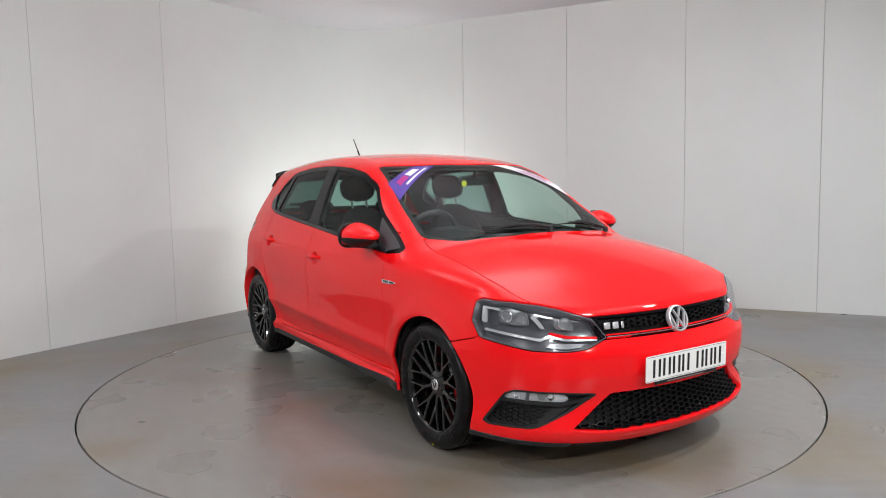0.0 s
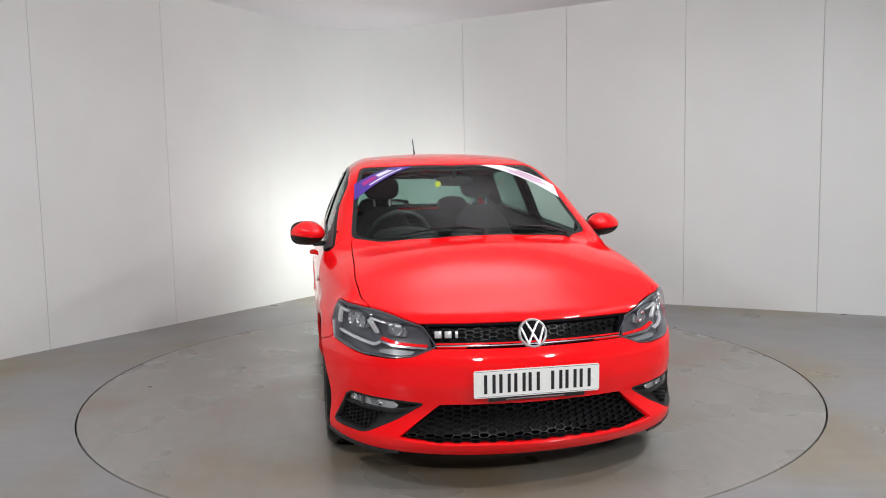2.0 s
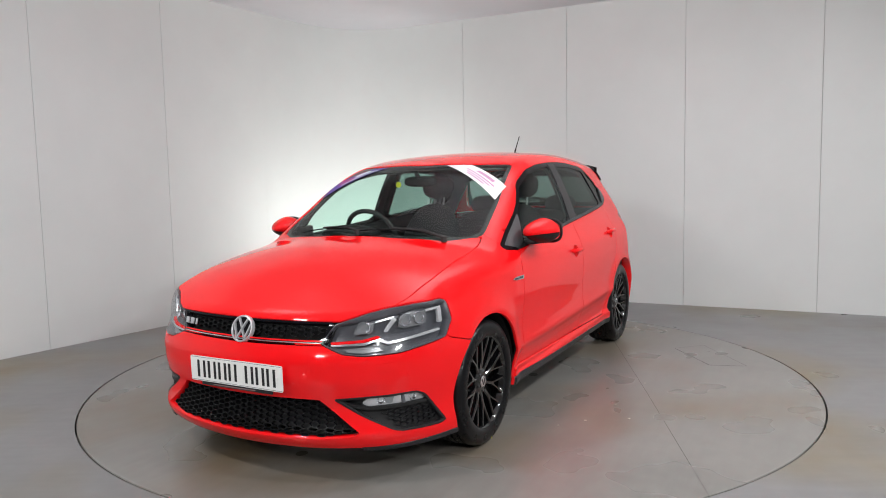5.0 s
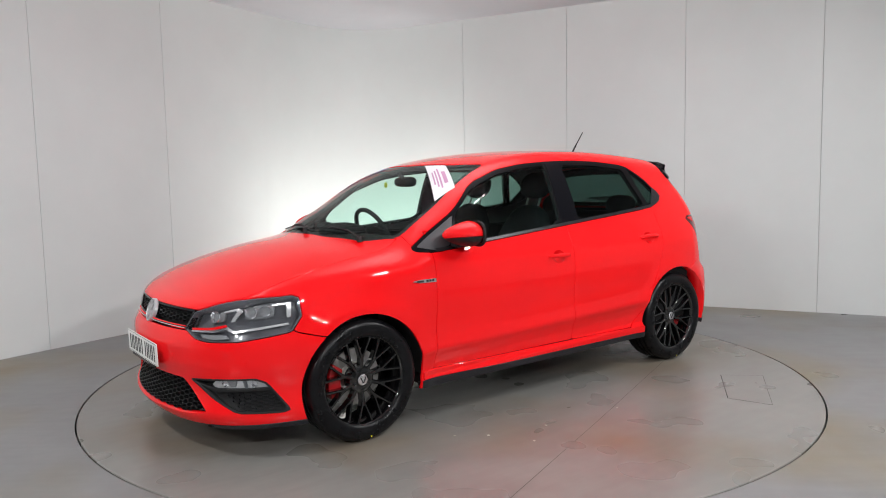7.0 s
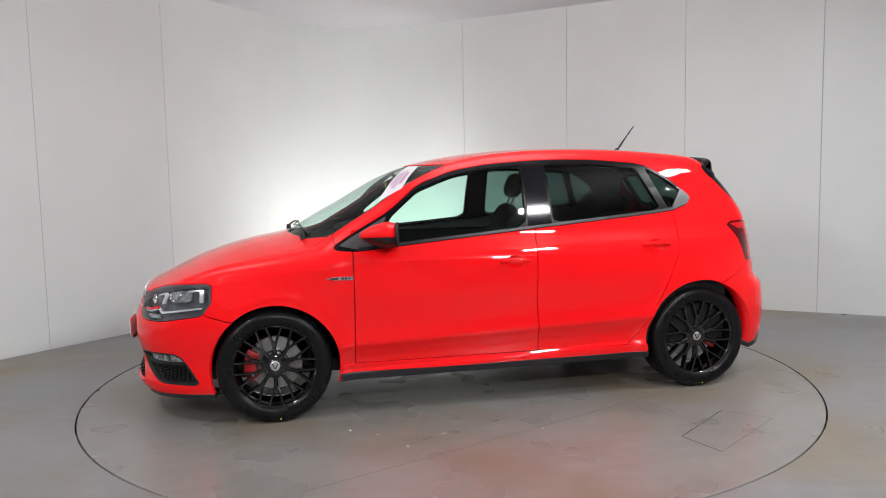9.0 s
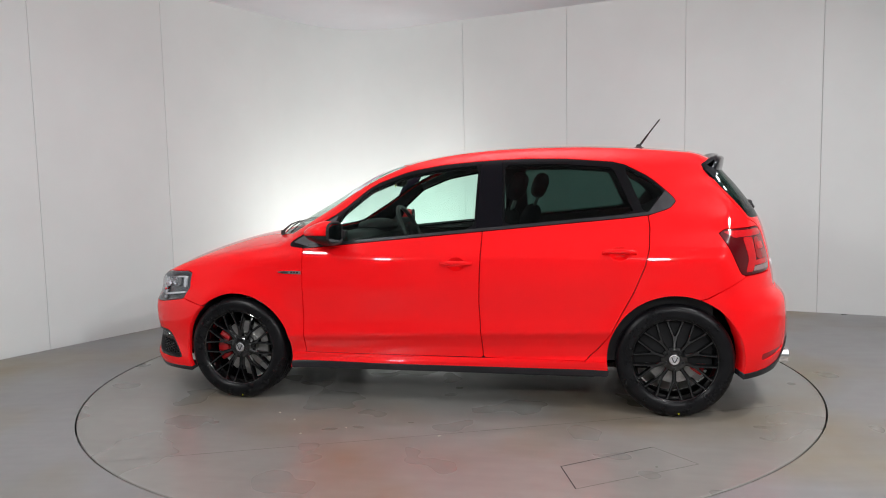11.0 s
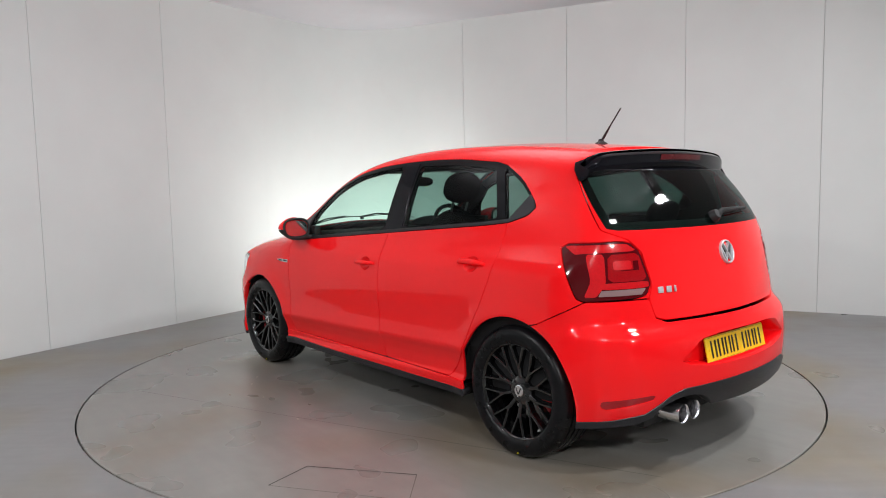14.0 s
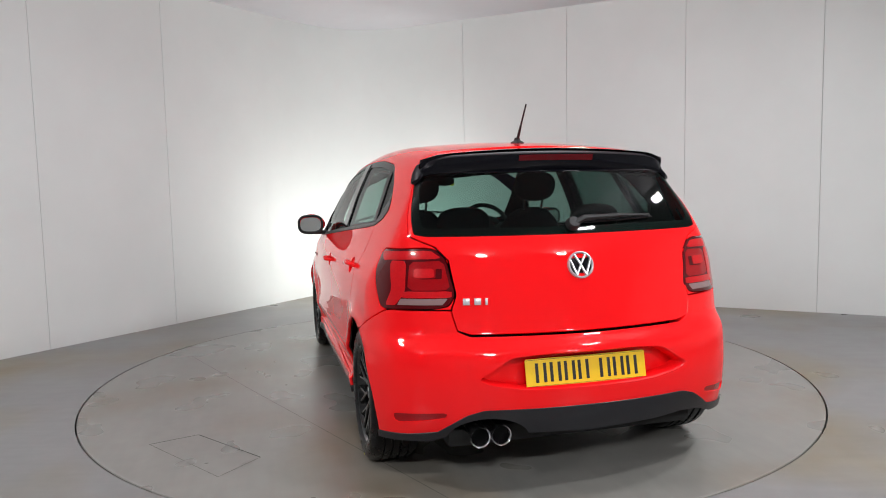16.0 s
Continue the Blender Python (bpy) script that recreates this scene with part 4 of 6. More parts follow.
def wheel(car, x, left, caliper_ahead):
    """One wheel: alloy barrel with spokes, tyre, brake disc and caliper, hub cap and bolts. Y is its axle, outwards."""
    s = 1 if left else -1
    at = CAR_POSE @ pose(x, s * 0.712, 0.303, 0, 0, 0 if left else 180)
    rim = lathe_bm([(0.2235, 0.088), (0.2225, 0.097), (0.217, 0.099), (0.211, 0.094), (0.207, 0.080), (0.200, 0.060), (0.196, -0.02), (0.205, -0.085),
                    (0.222, -0.098), (0.224, -0.09), (0.21, -0.075), (0.202, 0.0), (0.210, 0.06), (0.2235, 0.088)], 64)
    w = part("wheel", rim, RIM, car, "gloss black multi-spoke alloy wheel", at)
    prof = [(0.214, 0.092), (0.221, 0.102), (0.232, 0.108), (0.250, 0.1115), (0.268, 0.1105), (0.283, 0.105), (0.294, 0.094), (0.2995, 0.080)]
    for g in (0.055, 0.018, -0.018, -0.055):
        prof += [(0.302, g + 0.006), (0.295, g + 0.004), (0.295, g - 0.004), (0.302, g - 0.006)]
    prof += [(0.2995, -0.080), (0.290, -0.098), (0.268, -0.11), (0.235, -0.108), (0.214, -0.092)]
    sub("tyre", lathe_bm(prof, 72), RUBBER, w, "black low-profile rubber tyre")
    spoke = bmesh.new()

    def limb(stations):
        rows = []
        for r, ang, y, hw in stations:
            a = radians(ang)
            p, t = Vector((r * math.sin(a), y, r * math.cos(a))), Vector((math.cos(a), 0, -math.sin(a)))
            rows.append([spoke.verts.new(p + t * hw * k + Vector((0, h, 0))) for k, h in ((1, -0.036), (1, -0.005), (0.55, 0), (-0.55, 0), (-1, -0.005), (-1, -0.036))])
        for a, b in zip(rows, rows[1:]):
            for i in range(6):
                spoke.faces.new((a[i], a[(i + 1) % 6], b[(i + 1) % 6], b[i]))
        spoke.faces.new(rows[0])
        spoke.faces.new(rows[-1][::-1])
    limb([(0.040, 0, 0.066, 0.0120), (0.075, 0, 0.073, 0.0100), (0.112, 0, 0.079, 0.0105), (0.128, 0, 0.080, 0.0075)])
    for side in (-1, 1):
        limb([(0.098, side * 1.2, 0.0765, 0.0052), (0.125, side * 3.6, 0.081, 0.0070), (0.165, side * 7.6, 0.087, 0.0068), (0.200, side * 10.0, 0.092, 0.0072), (0.215, side * 10.4, 0.092, 0.0085)])
    bmesh.ops.recalc_face_normals(spoke, faces=spoke.faces)
    first = sub("spoke", spoke, RIM, w, angle=25)
    for k in range(1, 10):
        link("spoke", first.data, w, at=pose(0, 0, 0, 0, 36 * k, 0))
    sub("hub", lathe_bm([(0.0, 0.070), (0.030, 0.071), (0.034, 0.074), (0.050, 0.073), (0.066, 0.064), (0.072, 0.03), (0.06, -0.02), (0.0, -0.02)], 40), RIM, w)
    cap = sub("hub_cap", lathe_bm([(0.0, 0.081), (0.024, 0.080), (0.0275, 0.077), (0.0285, 0.070)], 32), CHROME, w, "silver hub cap with dark emblem")
    em = bmesh.new()
    for sx in (-1, 1):
        box_bm(-0.0022, 0.0022, 0.0, 0.0012, -0.016, 0.016, bm=em)
        bmesh.ops.rotate(em, verts=em.verts[-8:], matrix=Matrix.Rotation(radians(24 * sx), 3, "Y"))
        bmesh.ops.translate(em, verts=em.verts[-8:], vec=(0.008 * sx, 0.0808, 0))
    sub("emblem", em, INK, w, smooth=False)
    for k in range(5):
        b = lathe_bm([(0.0, 0.078), (0.006, 0.078), (0.0075, 0.076), (0.0085, 0.06)], 12)
        sub("wheel_bolt", b, BLACK_TRIM, w, at=pose(0.046 * math.sin(radians(72 * k + 36)), -0.002, 0.046 * math.cos(radians(72 * k + 36))))
    sub("brake_disc", lathe_bm([(0.07, 0.012), (0.075, 0.02), (0.078, -0.01), (0.142, -0.01), (0.144, -0.014), (0.144, -0.03), (0.07, -0.03)], 48), STEEL, w, "bare steel brake disc")
    c = -1 if (caliper_ahead != left) else 1
    pts = []
    for k in range(9):
        a = radians(-34 + 68 * k / 8)
        pts.append((c * 0.165 * math.cos(a), 0.165 * math.sin(a)))
    for k in range(8, -1, -1):
        a = radians(-34 + 68 * k / 8)
        pts.append((c * 0.098 * math.cos(a), 0.098 * math.sin(a)))
    cal = extrude_bm(pts, -0.035, 0.034, "Y", 0.008)
    sub("brake_caliper", cal, CALIPER, w, "red painted brake caliper")
    sub("wheel_weight_mark", lathe_bm([(0.0, 0.0), (0.004, 0.0), (0.004, 0.0015), (0.0, 0.0015)], 12), YELLOW_TAG, w, "yellow paint dot on the tyre", at=pose(-0.02, 0.1075, -0.278, 0, 0, 0))
    return w


def honeycomb(poly, pitch, row, lift, depth, thick, z0, z1, amax, both_sides=True):
    """A lattice of flat six-sided cells on the nose, inside an outline."""
    cells = []
    nrow = int((z1 - z0) / row) + 1
    for r in range(nrow):
        z = z0 + r * row
        s = (pitch / 2 if r % 2 else 0.0)
        while s < radians(amax) * 0.85:
            cells.append((s, z))
            if s > 1e-6:
                cells.append((-s, z))
            s += pitch
    cells = [c for c in cells if both_sides or c[0] > 0]
    cc = np.array(cells)
    ok = poly_sd(np.abs(cc[:, 0]), cc[:, 1], poly) < -row * 0.95
    cc = cc[ok]
    hexa = [(-0.5, 0.0), (-0.25, 0.62), (0.25, 0.62), (0.5, 0.0), (0.25, -0.62), (-0.25, -0.62)]
    pts = []
    for s, z in cc:
        for k in (1.01, 1.0 - thick):
            pts += [(s + hx * pitch * 0.667 * k, z + hz / 0.62 * row * k) for hx, hz in hexa]
    pts = np.array(pts)
    a = pts[:, 0] / 0.85
    o = np.stack([np.full(len(pts), FX), np.zeros(len(pts)), pts[:, 1]], 1)
    d = np.stack([np.cos(a), np.sin(a), np.zeros(len(pts))], 1)
    p = shoot(o, d)
    n = slope_of(p)
    out = p + n * lift
    inn = p + n * (lift - depth)
    V = np.vstack([out, inn])
    k = len(out)
    F = []
    for c in range(len(cc)):
        b = c * 12
        for i in range(6):
            j = (i + 1) % 6
            F.append((b + i, b + j, b + 6 + j, b + 6 + i))
            F.append((b + 6 + i, b + 6 + j, k + b + 6 + j, k + b + 6 + i))
    return V, F


def strip(car, name, base, poly_deg, scale, view, mat, label="", lift=0.0, depth=0.006, mirrored=True, soft=0):
    poly = deg(softened(poly_deg, soft, 0.15) if soft else poly_deg, scale)
    sh = cut_all(base, within(view, poly, 0.0))
    if not sh[1]:
        return []
    made = [link(name, finished(name, sh, mat, lift=lift, depth=depth), car, label, CAR_POSE)]
    if mirrored:
        made.append(link(name, finished(name, sh, mat, lift=lift, depth=depth, flip=True), car, label, CAR_POSE))
    return made


def fine_patch(pole, sign, a0, a1, z0, z1, da=0.35, dz=0.004):
    zs = np.arange(z0, z1 + dz, dz)
    al = np.radians(np.arange(a0, a1 + da, da))
    Z, A = np.meshgrid(zs, al, indexing="ij")
    o = np.stack([np.full(Z.size, pole), np.zeros(Z.size), Z.ravel()], 1)
    d = np.stack([sign * np.cos(A).ravel(), np.sin(A).ravel(), np.zeros(Z.size)], 1)
    return sheet(o, d, Z.shape)


def head_lamps(car):
    f = fine_patch(FX, 1, 25, 66, 0.54, 0.77)
    sh = cut_all(f, within(nose_view, HEAD, 0.002))
    inner = cut_all(f, within(nose_view, HEAD, 0.004))
    ring = cut_all(f, within(nose_view, HEAD, 0.002), beyond(nose_view, HEAD, -0.005))
    for flip in (False, True):
        hl = link("headlamp", finished("headlamp", inner, LAMP_GREY, lift=-0.052, depth=0.004, flip=flip), car, "clear headlamp with grey housing", CAR_POSE)
        link("lens", finished("lens", sh, CLEAR, depth=0.003, flip=flip), hl, "clear lamp lens").visible_shadow = False
        link("bezel", finished("bezel", ring, LAMP_GREY, lift=-0.003, depth=0.046, flip=flip), hl)

        def bit(name, poly, mat, lift, depth, soft=0):
            s = cut_all(f, within(nose_view, deg(softened(poly, soft, 0.15) if soft else poly, 0.85), 0.0))
            if s[1]:
                link(name, finished(name, s, mat, lift=lift, depth=depth, flip=flip), hl)
        bit("light_guide", [(40.2, 0.694), (45.0, 0.712), (46.2, 0.690), (43.6, 0.644), (42.4, 0.640), (44.6, 0.688), (44.0, 0.698), (40.2, 0.686)], SILVER, -0.020, 0.014)
        bit("light_guide", [(55.0, 0.722), (60.6, 0.732), (60.4, 0.660), (59.2, 0.656), (59.2, 0.720), (55.0, 0.712)], SILVER, -0.016, 0.014)
        bit("light_bar", [(41.0, 0.624), (43.5, 0.607), (59.6, 0.633), (59.8, 0.625), (43.5, 0.597), (40.4, 0.616)], SILVER, -0.022, 0.012)
        bit("upper_reflector", [(46.8, 0.648), (55.2, 0.656), (55.8, 0.716), (50, 0.722), (47.0, 0.700)], LAMP_MID, -0.032, 0.016, 1)
        bit("inner_reflector", [(34.0, 0.634), (39.6, 0.640), (39.8, 0.694), (35.5, 0.688)], LAMP_MID, -0.034, 0.016, 1)
        bit("red_strip", [(28.2, 0.6085), (36.5, 0.617), (41.0, 0.631), (41.4, 0.623), (37.0, 0.608), (28.2, 0.600)], RED, -0.014, 0.010)
        bit("bright_strip", [(28.2, 0.5985), (37.2, 0.606), (41.4, 0.6205), (41.6, 0.615), (37.4, 0.598), (28.4, 0.593)], CHROME, -0.014, 0.010)
        bit("lower_tray", [(31.5, 0.588), (38.0, 0.592), (41, 0.590), (42, 0.576), (36.5, 0.570), (32.5, 0.576)], LAMP_MID, -0.030, 0.014)
        for a, z, r in ((48.7, 0.684, 0.026), (53.0, 0.688, 0.024), (36.9, 0.662, 0.026)):
            m = surface("nose", a, z, -0.033)
            bowl = lathe_bm([(0.0, -0.014), (r * 0.5, -0.010), (r * 0.85, 0.002), (r, 0.012), (r * 1.06, 0.010), (r * 1.0, -0.012)], 28, "Z")
            bowl.transform(m)
            if flip:
                bowl.transform(MIRRORED)
                bmesh.ops.reverse_faces(bowl, faces=bowl.faces)
            sub("reflector_bowl", bowl, CHROME, hl)


def tail_lamps(car):
    f = fine_patch(RX, -1, 36, 70, 0.73, 1.0)
    body_sh = cut_all(f, within(tail_view, LAMP_T, 0.002))
    for flip in (False, True):
        tl = link("tail_lamp", finished("tail_lamp", body_sh, LENS_DARK, lift=-0.001, depth=0.02, flip=flip), car, "dark red tail lamp", CAR_POSE)

        def bit(name, poly, mat, lift, label="", soft=1):
            s = cut_all(f, within(tail_view, LAMP_T, 0.004), within(tail_view, deg(softened(poly, soft, 0.12) if soft else poly, 0.75), 0.0))
            if s[1]:
                link(name, finished(name, s, mat, lift=lift, depth=0.004, flip=flip), tl, label)
        bit("upper_light", [(63.5, 0.975), (46, 0.984), (42.6, 0.952), (58, 0.945), (60, 0.94)], LENS_BRIGHT, 0.0012)
        bit("side_light", [(57.2, 0.942), (52.2, 0.942), (51.6, 0.820), (54.2, 0.766), (57.4, 0.764), (55.6, 0.83)], LENS_BRIGHT, 0.0014)
        bit("brake_light", [(51.2, 0.938), (42.3, 0.944), (39.6, 0.830), (51.0, 0.826)], LENS_RED, 0.0010)
        bit("lamp_window", [(49.8, 0.912), (44.6, 0.914), (44.2, 0.878), (49.6, 0.876)], LENS_BRIGHT, 0.0024)
        bit("lamp_shadow", [(49.6, 0.870), (42.2, 0.874), (42.4, 0.912), (44.0, 0.912), (43.8, 0.876), (49.6, 0.873)], LENS_DARK, 0.0026, soft=0)
        bit("lower_light", [(52.4, 0.822), (39.4, 0.826), (39.2, 0.800), (52.8, 0.796)], LENS_BRIGHT, 0.0012)
        bit("reverse_lamp", [(52.8, 0.792), (40.2, 0.797), (41.6, 0.772), (53.6, 0.768)], LENS_CLEAR, 0.0016, "clear reversing lamp", 0)


def nose_fittings(car, nose):
    # upper and lower honeycombs
    up = deg([(-40, 0.616), (26.0, 0.618), (27.8, 0.678), (-40, 0.680)], 0.85)
    V, F = honeycomb(up, 0.064, 0.0092, -0.012, 0.020, 0.15, 0.616, 0.685, 30)
    link("grille_mesh", mesh_of("grille_mesh", V, F, GRILLE, smooth=False), car, "gloss black honeycomb grille", CAR_POSE)
    V, F = honeycomb(INTAKE, 0.068, 0.0098, -0.014, 0.022, 0.13, 0.207, 0.37, 36)
    link("intake_mesh", mesh_of("intake_mesh", V, F, GRILLE, smooth=False), car, "black honeycomb air intake", CAR_POSE)
    low = deg([(40.5, 0.318), (54.5, 0.325), (58.0, 0.246), (45, 0.243)], 0.85)
    V, F = honeycomb(low, 0.050, 0.0080, -0.016, 0.010, 0.15, 0.238, 0.33, 60, False)
    for sgn in (1, -1):
        vv = np.array(V) * [1, sgn, 1]
        ff = F if sgn > 0 else [t[::-1] for t in F]
        link("fog_mesh", mesh_of("fog_mesh", vv, ff, GRILLE, smooth=False), car, at=CAR_POSE)
    f = fine_patch(FX, 1, 26, 62, 0.21, 0.40)
    rim = cut_all(f, within(nose_view, FOG, 0.0), beyond(nose_view, FOG, -0.008))
    bar = cut_all(f, within(nose_view, deg([(31, 0.352), (38, 0.334), (56, 0.342), (55.6, 0.331), (38, 0.322), (33, 0.335)], 0.85), 0))
    for flip in (False, True):
        link("fog_surround", finished("fog_surround", rim, BLACK_TRIM, lift=0.001, depth=0.03, flip=flip), car, at=CAR_POSE)
        link("fog_bar", finished("fog_bar", bar, BLACK_TRIM, lift=-0.006, depth=0.02, flip=flip), car, at=CAR_POSE)
        lamp = cut_all(f, within(nose_view, deg(softened([(36.0, 0.348), (38.6, 0.376), (50.8, 0.386), (53.2, 0.368), (54.6, 0.342), (37.5, 0.332)], 1, 0.15), 0.85), 0))
        fl = link("fog_lamp", finished("fog_lamp", lamp, SILVER, lift=-0.020, depth=0.006, flip=flip), car, "clear fog lamp", CAR_POSE)
        link("lens", finished("lens", lamp, CLEAR, lift=-0.006, depth=0.003, flip=flip), fl).visible_shadow = False
        div = cut_all(f, within(nose_view, deg([(46.2, 0.384), (47.0, 0.384), (47.6, 0.340), (46.8, 0.340)], 0.85), 0))
        link("divider", finished("divider", div, LAMP_GREY, lift=-0.008, depth=0.010, flip=flip), fl)
        for a_, r_ in ((41.0, 0.017), (49.6, 0.015)):
            bowl = lathe_bm([(0.0, -0.006), (r_ * 0.4, -0.005), (r_ * 0.8, 0.001), (r_, 0.007), (r_ * 1.05, -0.006)], 24, "Z")
            bowl.transform(surface("nose", a_, 0.360, -0.017))
            if flip:
                bowl.transform(MIRRORED)
                bmesh.ops.reverse_faces(bowl, faces=bowl.faces)
            sub("reflector_bowl", bowl, CHROME, fl)
        bits = cut_all(f, within(nose_view, deg([(41.5, 0.372), (44.5, 0.374), (44.0, 0.346), (42.5, 0.345)], 0.85), 0))
        link("bulb_shield", finished("bulb_shield", bits, LAMP_MID, lift=-0.012, depth=0.008, flip=flip), fl)
    edge = cut_all(fine_patch(FX, 1, 0, 40, 0.19, 0.38, 0.6, 0.004), within(nose_view, INTAKE, -0.006), beyond(nose_view, INTAKE, 0.001))
    link("intake_rim", finished("intake_rim", edge, BLACK_TRIM, lift=-0.008, depth=0.03, whole=True), car, at=CAR_POSE)
    # washer flap and sensors as shallow lids
    flap = cut_all(fine_patch(FX, 1, 36, 48, 0.46, 0.54, 0.3, 0.003), within(nose_view, deg(softened([(39.5, 0.520), (44.5, 0.522), (45.0, 0.486), (40.0, 0.484)], 1, 0.1), 0.85), 0))
    for flip in (False, True):
        link("washer_flap", finished("washer_flap", flap, RED, lift=0.0016, depth=0.004, flip=flip), car, at=CAR_POSE)
    for a_, z_ in ((21.5, 0.468), (47.5, 0.462)):
        dot = lathe_bm([(0.0, 0.0014), (0.0085, 0.0012), (0.0095, 0.0004), (0.0115, 0.0004), (0.0118, -0.004)], 24, "Z")
        pair("parking_sensor", dot, RED, car, at=surface("nose", a_, z_, 0.0))
    badge(car, surface("nose", 0, 0.640, -0.002), 0.060)
    letter_bars(car, [surface("nose", a, 0.645, 0.0) for a in (-25.6, -23.0, -20.8)], 0.033, "silver model badge")
    plate(car, surface("nose", 0, 0.459, 0.006), WHITE, "white front number plate with black characters")


def badge(car, m, r):
    """A round chrome emblem: ring, dark field and two crossing chevrons."""
    ring = lathe_bm([(r * 0.84, 0.0), (r * 0.84, 0.010), (r * 0.90, 0.014), (r * 0.97, 0.012), (r, 0.004), (r, -0.006)], 56, "Z")
    ring.transform(m)
    b = part("badge", ring, BRIGHT, car, "round chrome emblem", CAR_POSE)
    field = lathe_bm([(0, 0.003), (r * 0.85, 0.002), (r * 0.85, -0.006)], 40, "Z")
    field.transform(m)
    sub("field", field, BLACK_GLOSS, b)

    def bar(pts):
        bm = bmesh.new()
        for (x0, y0), (x1, y1) in zip(pts, pts[1:]):
            d = Vector((x1 - x0, y1 - y0, 0)).normalized()
            s = Vector((-d.y, d.x, 0)) * 0.075
            a, c = Vector((x0, y0, 0)) - d * 0.03, Vector((x1, y1, 0)) + d * 0.03
            lo = [bm.verts.new((v * r) + Vector((0, 0, 0.003))) for v in (a - s, c - s, c + s, a + s)]
            hi = [bm.verts.new((v * r) + Vector((0, 0, 0.012))) for v in (a - s * 0.7, c - s * 0.7, c + s * 0.7, a + s * 0.7)]
            bm.faces.new(hi)
            for i in range(4):
                bm.faces.new((lo[i], lo[(i + 1) % 4], hi[(i + 1) % 4], hi[i]))
        bmesh.ops.recalc_face_normals(bm, faces=bm.faces)
        bm.transform(m)
        return bm
    sub("chevron", bar([(-0.42, 0.76), (0.0, 0.02), (0.42, 0.76)]), BRIGHT, b, smooth=False)
    sub("chevron", bar([(-0.78, 0.38), (-0.36, -0.72), (0.0, -0.02), (0.36, -0.72), (0.78, 0.38)]), BRIGHT, b, smooth=False)


def letter_bars(car, poses, size, label):
    """Raised bars the size of a short silver word."""
    bm = bmesh.new()
    for k, m in enumerate(poses):
        w = size * (0.42 if k < 2 else 0.16)
        one = box_bm(-w, w, -size * 0.42, size * 0.42, 0.0, 0.006, 0.0015)
        one.transform(m)
        me = bpy.data.meshes.new("bar")
        one.to_mesh(me)
        one.free()
        bm.from_mesh(me)
        bpy.data.meshes.remove(me)
    part("model_badge", bm, BRIGHT, car, label, CAR_POSE)


def plate(car, m, mat, label):
    """A number plate: rounded plate with plain bars for its characters and a dark holder strip below."""
    bm = extrude_bm([(-0.26, -0.0505), (-0.2545, -0.0555), (0.2545, -0.0555), (0.26, -0.0505), (0.26, 0.0505), (0.2545, 0.0555), (-0.2545, 0.0555), (-0.26, 0.0505)], 0.0, 0.004, "Z")
    bm.transform(m)
    p = part("number_plate", bm, mat, car, label, CAR_POSE, smooth=False)
    rim = bmesh.new()
    for x0, x1, y0, y1 in ((-0.255, 0.255, 0.0505, 0.0518), (-0.255, 0.255, -0.0518, -0.0505)):
        box_bm(x0, x1, y0, y1, 0.004, 0.0046, bm=rim)
    rim.transform(m)
    sub("rim_line", rim, INK, p, smooth=False)
    xs = [-0.196, -0.134, -0.073, -0.014, 0.080, 0.140, 0.200]
    for k, x in enumerate(xs):
        b = bmesh.new()
        w = 0.0235
        box_bm(x - w, x - w + 0.013, -0.038, 0.038, 0.004, 0.0052, bm=b)
        box_bm(x + w - 0.013, x + w, -0.038, 0.038, 0.004, 0.0052, bm=b)
        b.transform(m)
        sub("character_bar", b, INK, p, smooth=False)
    for x in (-0.233, 0.233):
        s = lathe_bm([(0, 0.0065), (0.005, 0.0062), (0.0065, 0.004)], 14, "Z")
        s.transform(m @ Matrix.Translation((x, 0, 0)))
        sub("screw_cap", s, mat, p)
    h = box_bm(-0.20, 0.20, -0.072, -0.056, -0.006, 0.003, 0.002)
    h.transform(m)
    sub("plate_holder", h, BLACK_TRIM, p, "black plate holder with small print")
    pr = bmesh.new()
    for x0, x1 in ((-0.13, 0.11),):
        box_bm(x0, x1, -0.067, -0.0625, 0.003, 0.0035, bm=pr)
    pr.transform(m)
    sub("small_print", pr, LENS_CLEAR, p, smooth=False)


